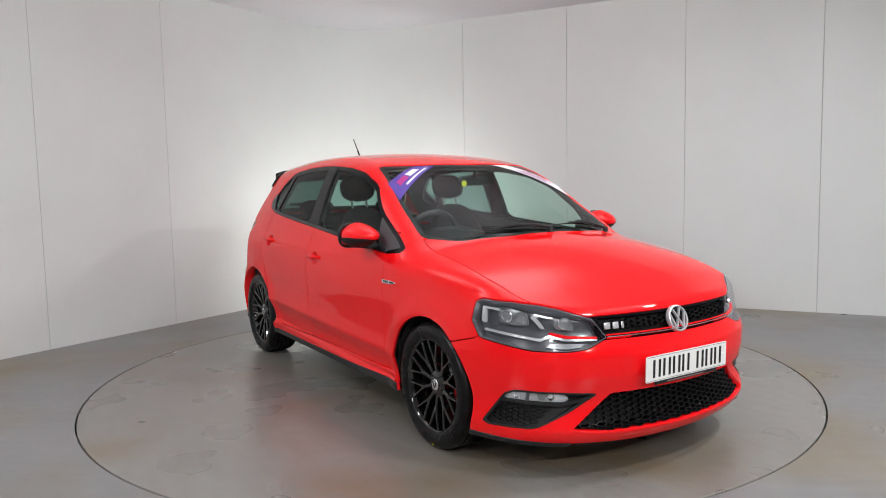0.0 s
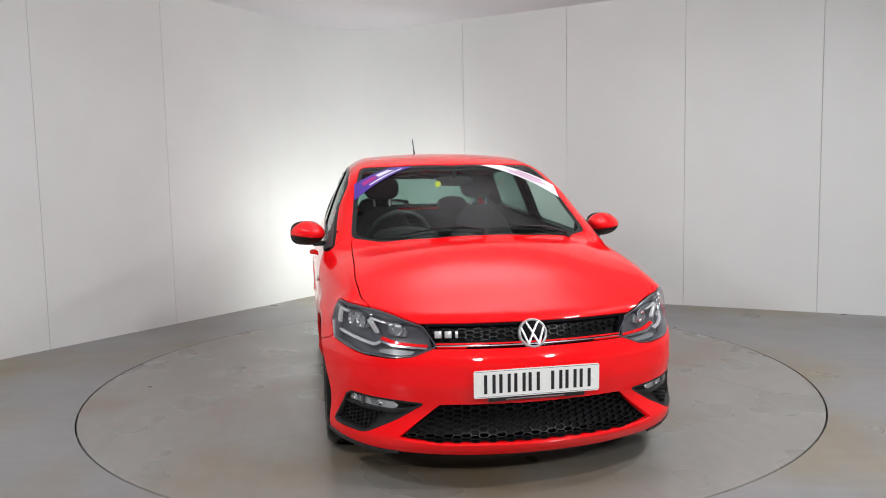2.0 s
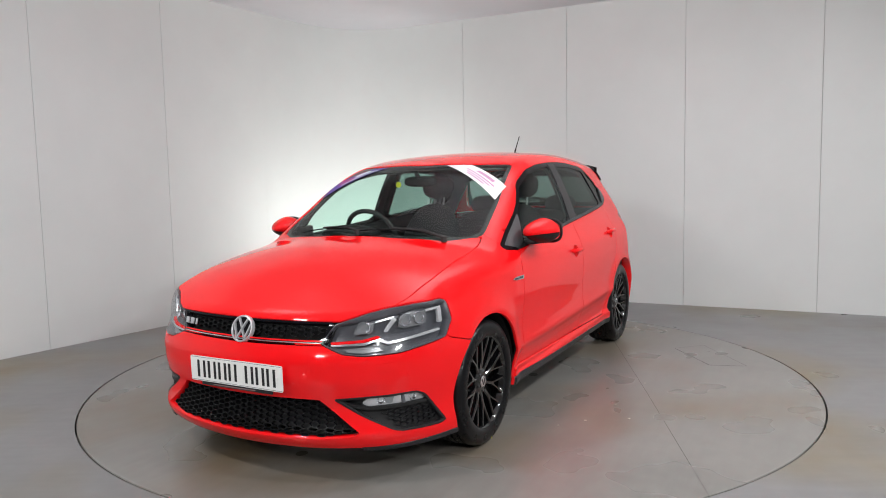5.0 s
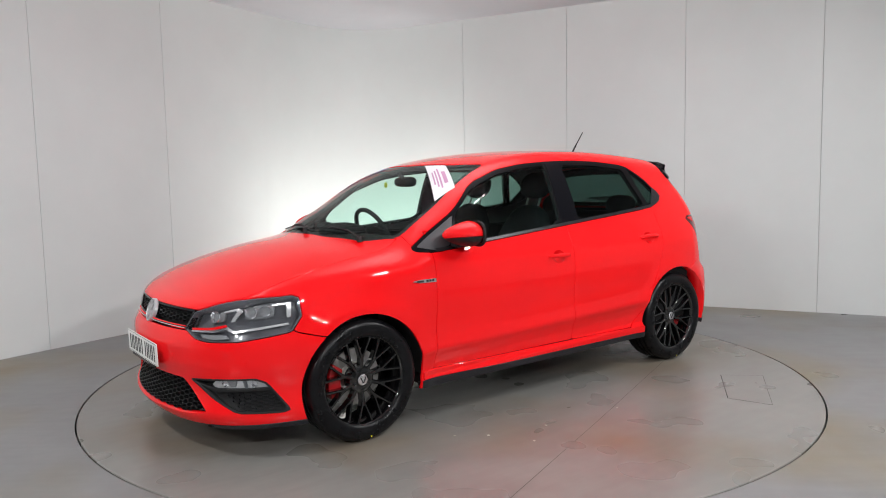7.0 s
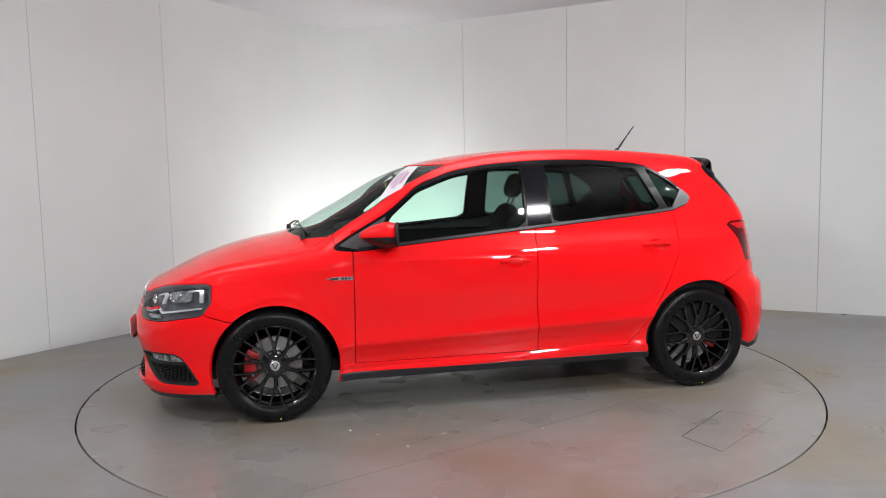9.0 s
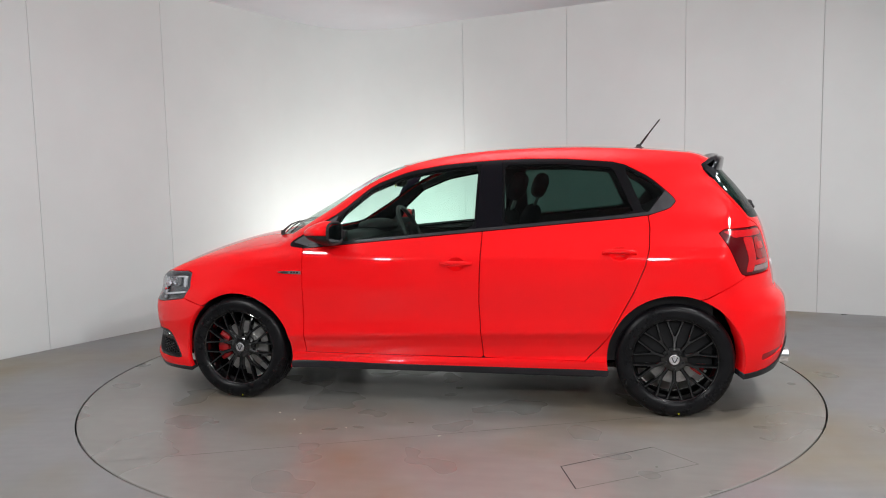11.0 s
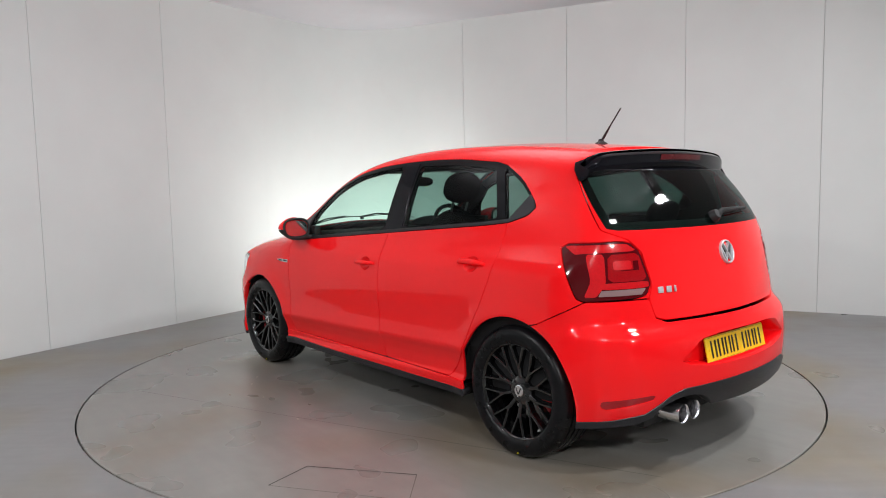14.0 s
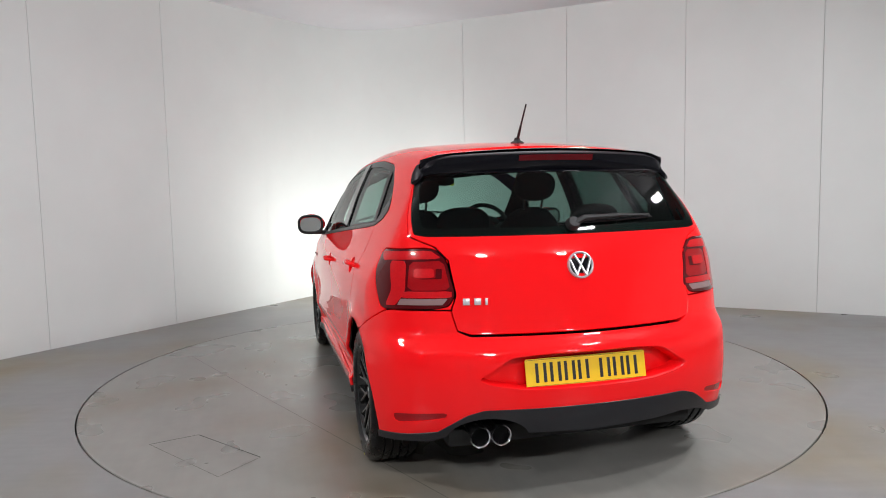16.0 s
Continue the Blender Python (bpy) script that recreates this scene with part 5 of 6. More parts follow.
def tail_fittings(car):
    tilt = Matrix.Translation((-1.851, 0, 0.499)) @ Matrix(((0, 0.21, -0.978, 0), (-1, 0, 0, 0), (0, 0.978, 0.21, 0), (0, 0, 0, 1)))
    plate(car, tilt, YELLOW, "yellow rear number plate with black characters")
    badge(car, surface("tail", 0, 0.912, -0.002), 0.056)
    letter_bars(car, [surface("tail", a, 0.784, 0.0) for a in (35.4, 32.4, 30.0)], 0.032, "silver model badge")
    # exhaust tips
    for y in (0.452, 0.366):
        bm = lathe_bm([(0.036, -1.862), (0.040, -1.866), (0.0405, -1.858), (0.040, -1.70), (0.036, -1.70), (0.035, -1.858), (0.036, -1.862)], 40, "X")
        bmesh.ops.translate(bm, verts=bm.verts, vec=(0, y, 0.268))
        t = part("exhaust_tip", bm, CHROME, car, "chrome exhaust tailpipe", CAR_POSE)
        b2 = lathe_bm([(0.0, -1.75), (0.0355, -1.75)], 24, "X")
        bmesh.ops.translate(b2, verts=b2.verts, vec=(0, y, 0.268))
        sub("bore", b2, DARK, t)
    # roof spoiler
    ys = np.linspace(-0.572, 0.572, 49)
    prof = []
    for y in ys:
        q = abs(y)
        ze = 1.376 - 0.06 * q * q - 1.5 * max(0, q - 0.44)**2 - 12 * max(0, q - 0.53)**2
        zb = 1.296 - 0.12 * q * q
        xe = -1.574 + 0.32 * q * q + 2.0 * max(0, q - 0.50)**2
        x0 = -1.505 + 0.16 * q * q
        zt = float(TOP(x0)) - 0.12 * q * q - 0.02 * max(0, q - 0.5) * 10
        prof.append([(x0, zt + 0.002), (x0 * 0.55 + xe * 0.45, zt * 0.55 + ze * 0.45 + 0.006), (xe + 0.05, ze + 0.007), (xe + 0.012, ze + 0.002), (xe, ze - 0.008), (xe + 0.003, ze * 0.5 + zb * 0.5),
                     (xe + 0.010, zb + 0.008), (xe + 0.022, zb), (xe + 0.06, zb - 0.004), (x0 + 0.01, zt - 0.06)])
    bm = bmesh.new()
    grid = [[bm.verts.new((x, float(y), z)) for x, z in row] for y, row in zip(ys, prof)]
    for a, b in zip(grid, grid[1:]):
        for i in range(10):
            bm.faces.new((a[i], a[(i + 1) % 10], b[(i + 1) % 10], b[i]))
    bm.faces.new(grid[0])
    bm.faces.new(grid[-1][::-1])
    bmesh.ops.recalc_face_normals(bm, faces=bm.faces)
    sp = part("roof_spoiler", bm, BLACK_GLOSS, car, "gloss black roof spoiler", CAR_POSE, angle=50)
    br = bmesh.new()
    for k in range(13):
        y = -0.17 + 0.34 * k / 12
        x = -1.574 + 0.32 * y * y - 0.003
        z = 1.374 - 0.06 * y * y
        br.verts.new((x, y, z - 0.010))
        br.verts.new((x + 0.005, y, z - 0.034))
    br.verts.ensure_lookup_table()
    for k in range(12):
        br.faces.new((br.verts[2 * k], br.verts[2 * k + 1], br.verts[2 * k + 3], br.verts[2 * k + 2]))
    sub("brake_light", br, LENS_DARK, sp, "dark red high brake light")
    # fins down the edges of the window
    fins = fine_patch(RX, -1, 52, 72, 1.20, 1.38, 0.6, 0.008)
    fin = cut_all(fins, within(tail_view, deg([(58.0, 1.262), (60.4, 1.245), (62.6, 1.285), (63.0, 1.320), (57, 1.345), (57, 1.31)], 0.75), 0))
    for flip in (False, True):
        link("spoiler_fin", finished("spoiler_fin", fin, BLACK_GLOSS, lift=0.014, depth=0.03, flip=flip), sp)
    # aerial
    base = lathe_bm([(0.0, 0.028), (0.012, 0.026), (0.016, 0.014), (0.030, 0.006), (0.036, 0.0), (0.036, -0.02)], 24, "Z")
    base.transform(Matrix.Translation((-1.095, 0, float(TOP(-1.095)) - 0.001)))
    a = part("aerial", base, BLACK_TRIM, car, "black roof aerial", CAR_POSE)
    sub("aerial_rod", tube_bm([(-1.10, 0, 1.455), (-1.135, 0, 1.503), (-1.155, 0, 1.530), (-1.218, 0, 1.612)], [0.0075, 0.0062, 0.0042, 0.0038], 10), BLACK_TRIM, a)
    # rear wiper
    p0, p1, p2 = (surface("tail", a_, z_, l_).translation for a_, z_, l_ in ((1.5, 1.062, 0.012), (-3.5, 1.083, 0.03), (-32, 1.092, 0.014)))
    ax = lathe_bm([(0.0, 0.03), (0.022, 0.028), (0.028, 0.015), (0.03, -0.004)], 24, "Z")
    ax.transform(surface("tail", 0.5, 1.072, 0.0))
    w = part("rear_wiper", ax, BLACK_TRIM, car, "black rear wiper on its spindle", CAR_POSE)
    sub("arm", tube_bm([p0, p1, p1.lerp(p2, 0.5) + Vector((-0.012, 0, 0.004)), p2], [0.014, 0.013, 0.008, 0.005], 8), BLACK_TRIM, w)
    q = [surface("tail", a_, 1.074 + 0.0004 * abs(a_), 0.008).translation for a_ in (-4, -10, -17, -25, -33)]
    sub("blade", tube_bm(q, [0.005, 0.006, 0.006, 0.006, 0.004], 6), RUBBER, w)


def side_fittings(car):
    # door mirrors
    bm = bmesh.new()
    bmesh.ops.create_uvsphere(bm, u_segments=36, v_segments=20, radius=1.0)
    for v in bm.verts:
        x, y, z = v.co
        x2 = x * (0.132 if x > 0 else 0.085)
        taper = 1.0 - 0.16 * max(0, y) + 0.05 * y
        v.co = (x2 * (1 - 0.25 * max(0, y)) * 1.08, y * 0.094, z * (0.070 - 0.022 * max(0, x)) * taper)
    cutp = bmesh.ops.bisect_plane(bm, geom=bm.verts[:] + bm.edges[:] + bm.faces[:], plane_co=(-0.055, 0, 0), plane_no=(-1, 0, 0), clear_outer=True)
    low = bm.copy()
    bmesh.ops.bisect_plane(bm, geom=bm.verts[:] + bm.edges[:] + bm.faces[:], plane_co=(0, 0, -0.016), plane_no=(0, 0.12, -1), clear_outer=True)
    bmesh.ops.bisect_plane(low, geom=low.verts[:] + low.edges[:] + low.faces[:], plane_co=(0, 0, -0.018), plane_no=(0, -0.12, 1), clear_outer=True)
    bmesh.ops.holes_fill(bm, edges=[e for e in bm.edges if e.is_boundary])
    at = pose(0.635, 0.878, 0.984, 0, 0, -10)
    caps = pair("mirror_cap", bm, RED, car, "red door mirror with black base", at)
    for v in low.verts:
        v.co.z = v.co.z * 0.92 - 0.002
    box_bm(-0.045, 0.055, -0.155, -0.02, -0.070, -0.046, 0.010, bm=low)
    box_bm(-0.05, 0.085, -0.165, -0.120, -0.085, 0.01, 0.010, bm=low)
    low.transform(at)
    for ob, flip in zip(caps, (False, True)):
        c = low.copy()
        if flip:
            c.transform(MIRRORED)
            bmesh.ops.reverse_faces(c, faces=c.faces)
        sub("mirror_base", c, BLACK_TRIM, ob, "black plastic mirror base")
        g = bmesh.new()
        bmesh.ops.create_circle(g, cap_ends=True, segments=28, radius=1.0)
        for v in g.verts:
            a, b = v.co.x, v.co.y
            v.co = (-0.0575, math.copysign(abs(a)**0.7, a) * 0.070, math.copysign(abs(b)**0.7, b) * 0.048)
        g.transform(at)
        if flip:
            g.transform(MIRRORED)
        sub("mirror_glass", g, MIRROR, ob, "mirror glass", smooth=False)
        r = bmesh.new()
        tube_bm([(-0.056, math.copysign(abs(math.cos(t))**0.7, math.cos(t)) * 0.080, math.copysign(abs(math.sin(t))**0.7, math.sin(t)) * 0.060) for t in np.linspace(0, 2 * math.pi, 29)], 0.008, 8, r)
        r.transform(at)
        if flip:
            r.transform(MIRRORED)
            bmesh.ops.reverse_faces(r, faces=r.faces)
        sub("mirror_rim", r, BLACK_TRIM, ob)
    low.free()
    # door handles: bowl, grip and end caps
    for hx, hz in HANDLES:
        m = surface("side", hx, hz, 0.0)
        rr = np.linspace(0, 1, 9)
        th = np.linspace(0, 2 * math.pi, 28, endpoint=False)
        o = np.array([(hx + 0.050 * r * math.cos(a), 0.0, hz - 0.004 + 0.038 * r * math.sin(a)) for r in rr for a in th])
        dish = shoot(o, np.tile([[0.0, 1.0, 0.0]], (len(o), 1)))
        deep = np.repeat(1 - rr**2, 28)
        V = dish - slope_of(dish) * (0.032 * deep + 0.0005)[:, None]
        F = [(i * 28 + k, (i + 1) * 28 + k, (i + 1) * 28 + (k + 1) % 28, i * 28 + (k + 1) % 28) for i in range(8) for k in range(28)]
        me = mesh_of("handle_bowl", V, F, RED)
        link("handle_bowl", me, car, at=CAR_POSE)
        link("handle_bowl", mirrored_mesh(me), car, at=CAR_POSE)
        grip = bmesh.new()
        rows = []
        for k in range(15):
            t = -1 + 2 * k / 14
            lift = 0.030 * (1 - t**4) + 0.003
            hw = 0.0125 * (1 - 0.35 * t * t)
            rows.append([grip.verts.new((t * 0.088, hw * cy, lift + cz)) for cy, cz in ((-1, -0.006), (-1.0, 0.001), (-0.6, 0.0055), (0.0, 0.007), (0.6, 0.0055), (1.0, 0.001), (1, -0.006))])
        for a, b in zip(rows, rows[1:]):
            for i in range(7):
                grip.faces.new((a[i], b[i], b[(i + 1) % 7], a[(i + 1) % 7]))
        grip.faces.new(rows[0])
        grip.faces.new(rows[-1][::-1])
        bmesh.ops.recalc_face_normals(grip, faces=grip.faces)
        grip.transform(m)
        pair("door_handle", grip, RED, car, "red door handle", angle=60)
    # wing badges
    pts = [(-0.075, 0.004), (-0.03, 0.010), (0.072, 0.010), (0.072, -0.009), (-0.03, -0.006)]
    bm = extrude_bm(pts, 0.0, 0.005, "Z")
    mb = surface("side", 0.885, 0.757, 0.0)
    bm.transform(mb)
    bs = pair("wing_badge", bm, CHROME, car, "slim chrome wing badge", smooth=False)
    for ob, flip in zip(bs, (False, True)):
        b2 = box_bm(-0.048, -0.006, -0.004, 0.006, 0.005, 0.0062)
        for k in range(3):
            box_bm(0.010 + 0.018 * k, 0.022 + 0.018 * k, -0.004, 0.007, 0.005, 0.0062, bm=b2)
        b2.transform(mb)
        if flip:
            b2.transform(MIRRORED)
        sub("badge_bars", b2, INK, ob, smooth=False)
    # arch liners and dark underside
    for cx, cz, r in ((1.230, 0.295, 0.352), (-1.237, 0.305, 0.360)):
        bm = bmesh.new()
        n = 36
        rings = []
        for k in range(n + 1):
            a = radians(-4 + 188 * k / n)
            rings.append([bm.verts.new((cx + r * math.cos(a), y, cz + r * math.sin(a))) for y in (0.40, 0.60, 0.795)])
        for a, b in zip(rings, rings[1:]):
            for i in range(2):
                bm.faces.new((a[i], b[i], b[i + 1], a[i + 1]))
        bm.faces.new([q[0] for q in rings])
        pair("arch_liner", bm, DARK, car, "black wheel arch liner")
    bm = box_bm(-1.74, 1.86, -0.55, 0.55, 0.19, 0.27, 0.02)
    part("underbody", bm, DARK, car, "dark underbody", CAR_POSE)
    bm = box_bm(-0.84, 0.84, -0.76, 0.76, 0.185, 0.265, 0.02)
    part("floor_pan", bm, DARK, car, "", CAR_POSE)
    # bonnet gap, front wipers and cowl
    bm = bmesh.new()
    rows = []
    for k in range(25):
        y = -0.50 + 1.0 * k / 24
        x = 1.150 - 0.30 * y * y - 0.25 * y**4
        z = float(TOP(x + PLANX(x) * y * y)) - 0.13 * y * y
        rows.append([bm.verts.new((x + 0.03, y, z - 0.035)), bm.verts.new((x + 0.005, y, z - 0.010)), bm.verts.new((x - 0.02, y, z - 0.006)), bm.verts.new((x - 0.03, y, z - 0.02))])
    for a, b in zip(rows, rows[1:]):
        for i in range(3):
            bm.faces.new((a[i], a[i + 1], b[i + 1], b[i]))
    bmesh.ops.recalc_face_normals(bm, faces=bm.faces)
    part("cowl", bm, BLACK_TRIM, car, "black plastic scuttle panel", CAR_POSE)
    for y0, y1, x0 in ((0.02, -0.42, 1.12), (0.50, 0.02, 1.03)):
        pts = []
        for k in range(9):
            y = y0 + (y1 - y0) * k / 8
            x = 1.105 - 0.30 * y * y - 0.02 * math.sin(math.pi * k / 8)
            pts.append((x, y, float(TOP(x + PLANX(x) * y * y)) - 0.13 * y * y + 0.009))
        hub = lathe_bm([(0, 0.02), (0.012, 0.018), (0.015, -0.01)], 16, "Z")
        hub.transform(Matrix.Translation(Vector(pts[0]) + Vector((0.03, 0, -0.012))))
        w = part("wiper", hub, BLACK_TRIM, car, "black windscreen wiper", CAR_POSE)
        sub("arm", tube_bm([Vector(pts[0]) + Vector((0.03, 0, 0)), Vector(pts[2]) + Vector((0.012, 0, 0.012)), Vector(pts[5]) + Vector((0, 0, 0.008))], [0.007, 0.005, 0.0035], 8), BLACK_TRIM, w)
        sub("blade", tube_bm(pts, 0.0038, 6), RUBBER, w)


def stickers(car):
    """Dealer stickers inside the windscreen's upper corners, with plain bars for their print."""
    def on_screen(pts, lift):
        V = []
        for x, y in pts:
            V.append(surface("top", x, y, lift).translation)
        return V

    def patch(name, quad, mat, label, lift, n=8, parent=None):
        """A flexible label between four corners, given from above."""
        bm = bmesh.new()
        g = []
        for i in range(n + 1):
            row = []
            for j in range(4):
                a, b = i / n, j / 3
                p = [(1 - a) * ((1 - b) * quad[0][k] + b * quad[3][k]) + a * ((1 - b) * quad[1][k] + b * quad[2][k]) for k in (0, 1)]
                row.append(bm.verts.new(on_screen([p], lift)[0]))
            g.append(row)
        for a, b in zip(g, g[1:]):
            for j in range(3):
                bm.faces.new((a[j], b[j], b[j + 1], a[j + 1]))
        bmesh.ops.recalc_face_normals(bm, faces=bm.faces)
        return part(name, bm, mat, parent or car, label, CAR_POSE if parent is None else None)
    q = [(0.62, -0.612), (0.385, -0.24), (0.35, -0.37), (0.46, -0.598)]
    p = patch("corner_sticker", q, PURPLE, "purple dealer sticker with magenta print", 0.0008)

    def lerp(quad, a, b):
        return tuple((1 - a) * ((1 - b) * quad[0][k] + b * quad[3][k]) + a * ((1 - b) * quad[1][k] + b * quad[2][k]) for k in (0, 1))
    for a0, a1, b0, b1, m in ((0.18, 0.46, 0.42, 0.74, MAGENTA), (0.50, 0.80, 0.42, 0.76, PAPER), (0.28, 0.88, 0.16, 0.28, PAPER)):
        patch("print_bar", [lerp(q, a0, b0), lerp(q, a1, b0), lerp(q, a1, b1), lerp(q, a0, b1)], m, "", 0.0022, 5, p)
    q = [(0.395, 0.175), (0.64, 0.600), (0.505, 0.612), (0.352, 0.325)]
    p = patch("corner_sticker", q, PAPER, "white dealer sticker with pale pink print", 0.0008)
    for a0, a1, b0, b1 in ((0.36, 0.78, 0.62, 0.80), (0.22, 0.86, 0.44, 0.52), (0.30, 0.80, 0.30, 0.37), (0.36, 0.72, 0.16, 0.23)):
        patch("print_bar", [lerp(q, a0, b0), lerp(q, a1, b0), lerp(q, a1, b1), lerp(q, a0, b1)], PINK, "", 0.0022, 5, p)


def cabin(car):
    # dashboard
    prof = [(1.04, 0.86), (0.96, 0.915), (0.80, 0.945), (0.66, 0.945), (0.60, 0.91), (0.58, 0.80), (0.62, 0.60), (0.95, 0.5), (1.04, 0.7)]
    bm = extrude_bm(prof, -0.67, 0.67, "Y")
    for v in bm.verts:
        v.co.y *= 1 - 0.22 * max(0, (v.co.x - 0.78) / 0.26)
    part("dashboard", bm, DASH, car, "dark grey dashboard", CAR_POSE)
    bm = bmesh.new()
    bmesh.ops.create_uvsphere(bm, u_segments=24, v_segments=12, radius=1)
    for v in bm.verts:
        v.co = (0.70 + v.co.x * 0.14, -0.33 + v.co.y * 0.19, 0.955 + v.co.z * 0.055)
    part("instrument_hood", bm, DASH, car, "", CAR_POSE)
    # steering wheel, on the right
    sm = Matrix.Translation((0.46, -0.335, 0.925)) @ Matrix.Rotation(radians(-64), 4, "Y")
    ring = bmesh.new()
    n = 48
    rows = [[ring.verts.new(((0.178 + 0.015 * math.cos(b)) * math.cos(a), (0.178 + 0.015 * math.cos(b)) * math.sin(a), 0.015 * math.sin(b))) for b in np.linspace(0, 2 * math.pi, 10, endpoint=False)] for a in np.linspace(0, 2 * math.pi, n, endpoint=False)]
    for i in range(n):
        for j in range(10):
            ring.faces.new((rows[i][j], rows[(i + 1) % n][j], rows[(i + 1) % n][(j + 1) % 10], rows[i][(j + 1) % 10]))
    ring.transform(sm)
    st = part("steering_wheel", ring, DASH_GLOSS, car, "black leather steering wheel", CAR_POSE)
    hub = bmesh.new()
    bmesh.ops.create_uvsphere(hub, u_segments=20, v_segments=10, radius=1)
    for v in hub.verts:
        v.co = (v.co.x * 0.06, v.co.y * 0.075, v.co.z * 0.03)
    for y0, y1, x0, x1 in ((-0.17, 0.17, -0.012, 0.022), (-0.02, 0.02, -0.17, 0.0)):
        box_bm(x0, x1, y0, y1, -0.01, 0.006, 0.004, bm=hub)
    hub.transform(sm)
    sub("spokes", hub, DASH, st)

    def rounded(cx, cy, cz, sx, sy, sz, p=3.0):
        bm = bmesh.new()
        bmesh.ops.create_uvsphere(bm, u_segments=28, v_segments=16, radius=1.0)
        for v in bm.verts:
            c = v.co
            k = (abs(c.x)**p + abs(c.y)**p + abs(c.z)**p)**(1 / p)
            v.co = (cx + c.x / k * sx, cy + c.y / k * sy, cz + c.z / k * sz)
        return bm

    def seat(y, x):
        base = rounded(0, 0, 0.42, 0.26, 0.25, 0.11)
        base.transform(Matrix.Translation((x, y, 0)))
        s = part("seat", base, FABRIC, car, "dark fabric front seat", CAR_POSE)
        lean = Matrix.Translation((x - 0.22, y, 0.47)) @ Matrix.Rotation(radians(-20), 4, "Y")
        back = rounded(0, 0, 0.31, 0.075, 0.245, 0.35, 3.4)
        for v in back.verts:
            v.co.y *= 1.0 - 0.32 * max(0, (v.co.z - 0.35) / 0.31)
        back.transform(lean)
        sub("backrest", back, FABRIC, s)
        head = rounded(0.012, 0, 0.795, 0.052, 0.125, 0.088, 2.6)
        head.transform(lean)
        sub("headrest", head, FABRIC, s)
        for dy in (-0.055, 0.055):
            sub("headrest_post", tube_bm([lean @ Vector((0, dy, 0.60)), lean @ Vector((0, dy, 0.75))], 0.007, 8), STEEL, s)
    seat(0.345, 0.10)
    seat(-0.345, 0.02)
    bench = rounded(-0.82, 0, 0.44, 0.25, 0.60, 0.11)
    s = part("rear_bench", bench, FABRIC, car, "dark fabric rear bench", CAR_POSE)
    lean = Matrix.Translation((-1.05, 0, 0.50)) @ Matrix.Rotation(radians(-20), 4, "Y")
    back = rounded(0, 0, 0.25, 0.075, 0.60, 0.30, 4.0)
    back.transform(lean)
    sub("backrest", back, FABRIC, s)
    for y in (-0.33, 0.33):
        h = rounded(0.0, y, 0.600, 0.045, 0.125, 0.075, 2.6)
        h.transform(lean)
        sub("headrest", h, FABRIC, s)
    # interior mirror with a tag
    m = rounded(0.43, 0.01, 1.262, 0.022, 0.112, 0.032, 3)
    rv = part("interior_mirror", m, DASH, car, "black interior mirror", CAR_POSE)
    sub("stalk", tube_bm([(0.43, 0.01, 1.27), (0.475, 0.0, 1.32)], 0.012, 8), DASH, rv)
    t = lathe_bm([(0, 0.002), (0.018, 0.002), (0.018, 0.0)], 20, "X")
    bmesh.ops.translate(t, verts=t.verts, vec=(0.50, -0.105, 1.245))
    sub("tag", t, YELLOW_TAG, rv, "round yellow tag")
    for y in (-0.33, 0.33):
        v = rounded(0.27, y, 1.325, 0.075, 0.17, 0.010, 3)
        part("sun_visor", v, CLOTH_GREY, car, "grey folded sun visor", CAR_POSE)
    # linings, as an inner skin of the body
    sec = SHEETS[0]
    lower = cut_all(sec, above(0.27), below(0.93), lambda p: p[:, 0] - 0.86, lambda p: -1.42 - p[:, 0], beyond(side_view, WINDOWS, 0.0), lambda p: np.where(np.abs(p[:, 1]) < 0.4, 1.0, -1.0))
    for flip in (False, True):
        link("door_lining", finished("door_lining", lower, DASH, lift=-0.055, depth=0.01, flip=flip), car, "dark inner lining", CAR_POSE)
    top = cut_all(sec, above(0.93), lambda p: p[:, 0] - 0.44, lambda p: -1.42 - p[:, 0], beyond(side_view, WINDOWS, -0.005), beyond(top_view, SCREEN, -0.005), beyond(tail_view, GATE_GLASS, 0.0, where=lambda p: p[:, 0] < -1.3))
    link("headlining", finished("headlining", top, CLOTH_GREY, lift=-0.030, depth=0.006, whole=True), car, "grey headlining", CAR_POSE)
    pil = cut_all(sec, above(0.90), lambda p: 0.40 - p[:, 0], lambda p: p[:, 0] - 1.1, beyond(side_view, WINDOWS, -0.003), beyond(top_view, SCREEN, -0.003), beyond(top_view, BONNET, 0.0))
    for flip in (False, True):
        link("pillar_lining", finished("pillar_lining", pil, DASH, lift=-0.018, depth=0.006, flip=flip), car, at=CAR_POSE)
    gate = cut_all(SHEETS[2], above(0.55), within(tail_view, GATE, 0.01), beyond(tail_view, GATE_GLASS, 0.004), below(1.34))
    link("tailgate_lining", finished("tailgate_lining", gate, DASH, lift=-0.035, depth=0.01, whole=True), car, "dark tailgate lining", CAR_POSE)
    part("load_shelf", box_bm(-1.62, -1.10, -0.56, 0.56, 0.93, 0.95, 0.006), FABRIC, car, "dark parcel shelf", CAR_POSE)
    part("bulkhead", box_bm(1.02, 1.06, -0.66, 0.66, 0.30, 0.90), DARK, car, "", CAR_POSE)
    part("engine_cover", box_bm(1.08, 1.76, -0.42, 0.42, 0.28, 0.62, 0.03), DARK, car, "", CAR_POSE)


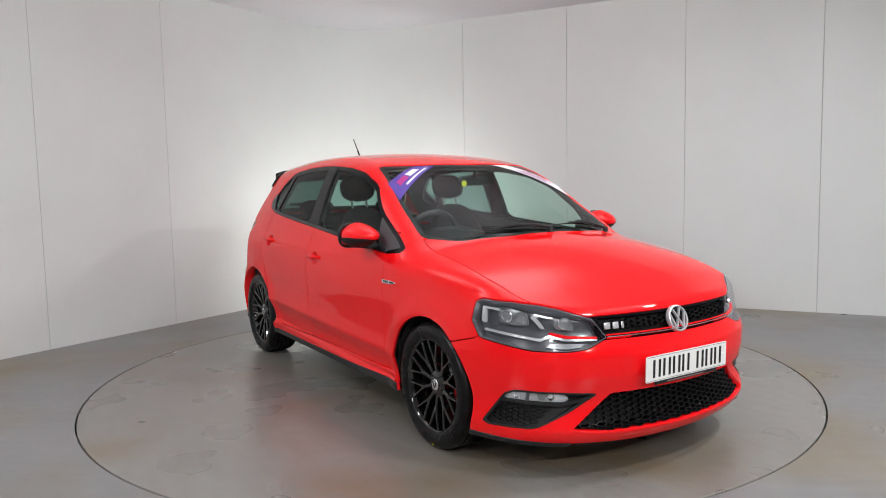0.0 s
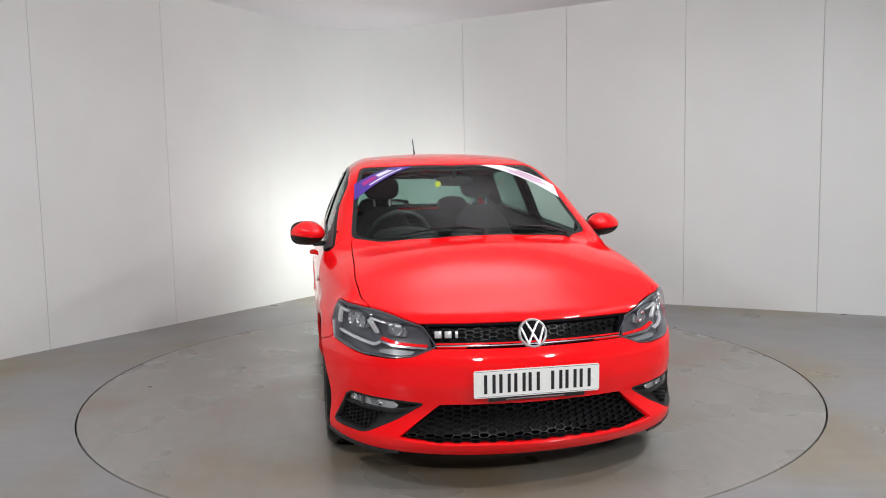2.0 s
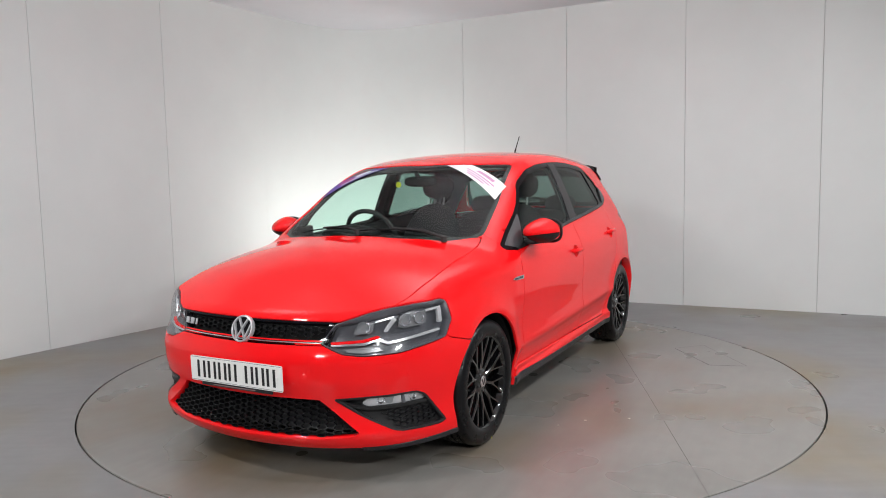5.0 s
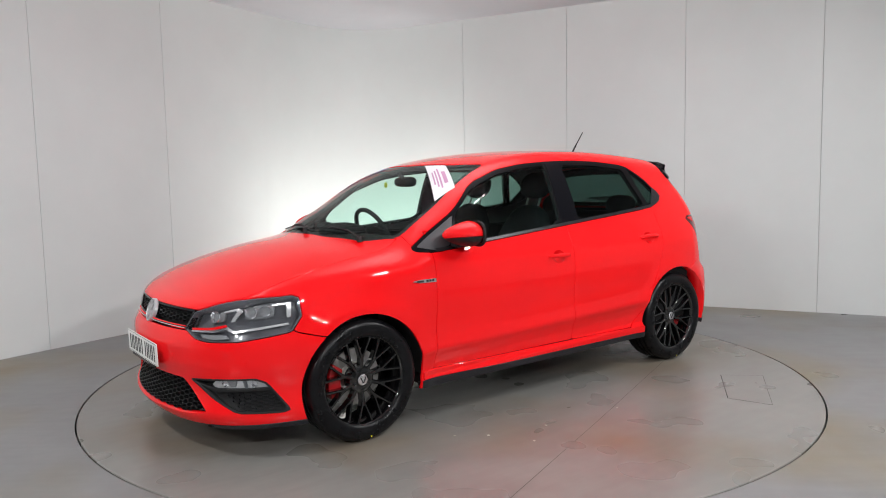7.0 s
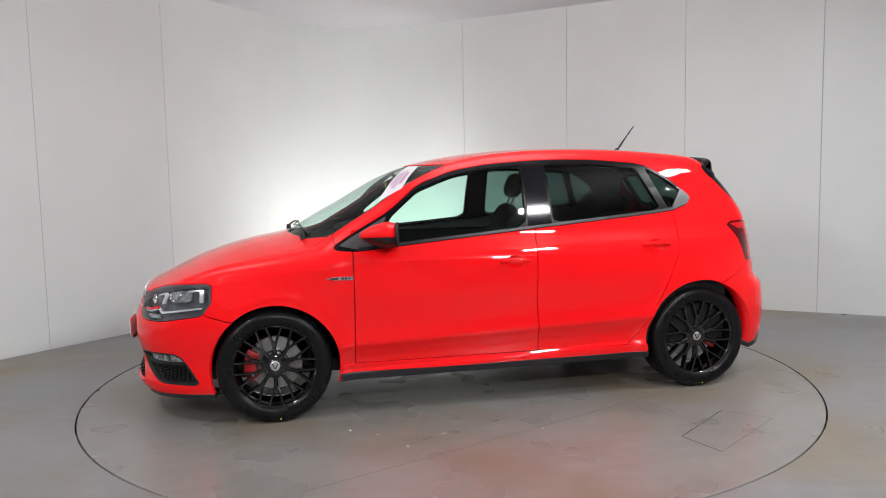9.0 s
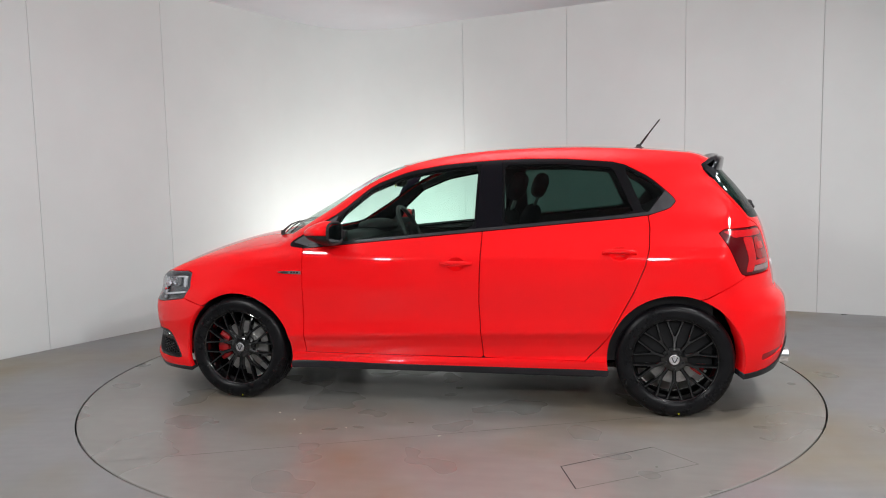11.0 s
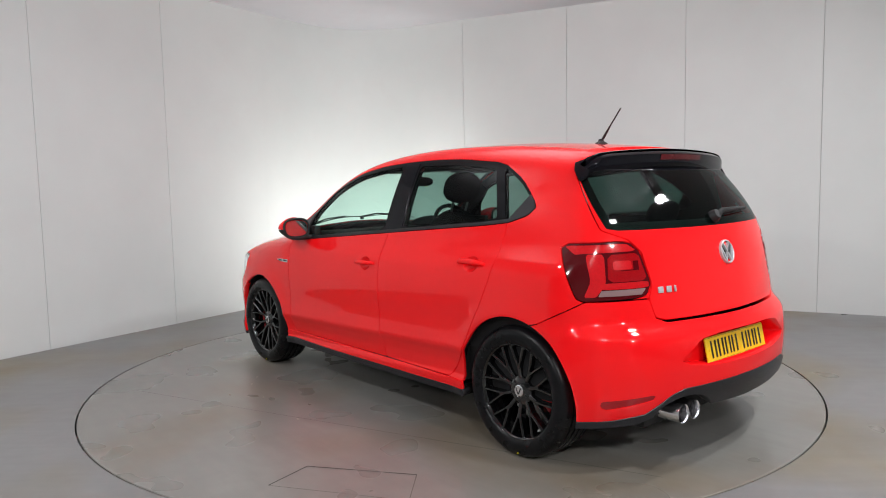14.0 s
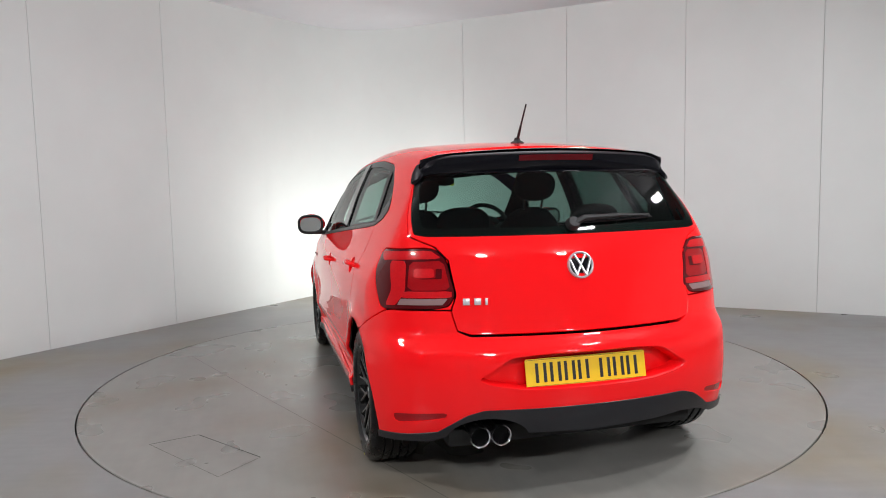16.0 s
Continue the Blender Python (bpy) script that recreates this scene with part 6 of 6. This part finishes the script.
SILVER = plain("lamp_silver", (0.80, 0.81, 0.82), 0.20, metal=0.6, grain=0.5, grain_scale=90)
LAMP_MID = plain("lamp_grey_reflector", (0.32, 0.33, 0.34), 0.25, metal=0.5)
DASH_GLOSS = plain("wheel_leather", (0.02, 0.02, 0.022), 0.38)
GRILLE = plain("grille_plastic", (0.007, 0.007, 0.008), 0.30, spec=0.25)

studio()
TABLE = turntable()
CAR = tagged(new("hatchback_car"), "glossy red five-door hatchback with black alloy wheels on the turntable", "car")
SHEETS = car_body(CAR)
for wx, wl, wc in ((1.235, True, True), (1.235, False, True), (-1.237, True, False), (-1.237, False, False)):
    wheel(CAR, wx, wl, wc)
head_lamps(CAR)
tail_lamps(CAR)
nose_fittings(CAR, SHEETS[1])
tail_fittings(CAR)
side_fittings(CAR)
stickers(CAR)
cabin(CAR)
motions()
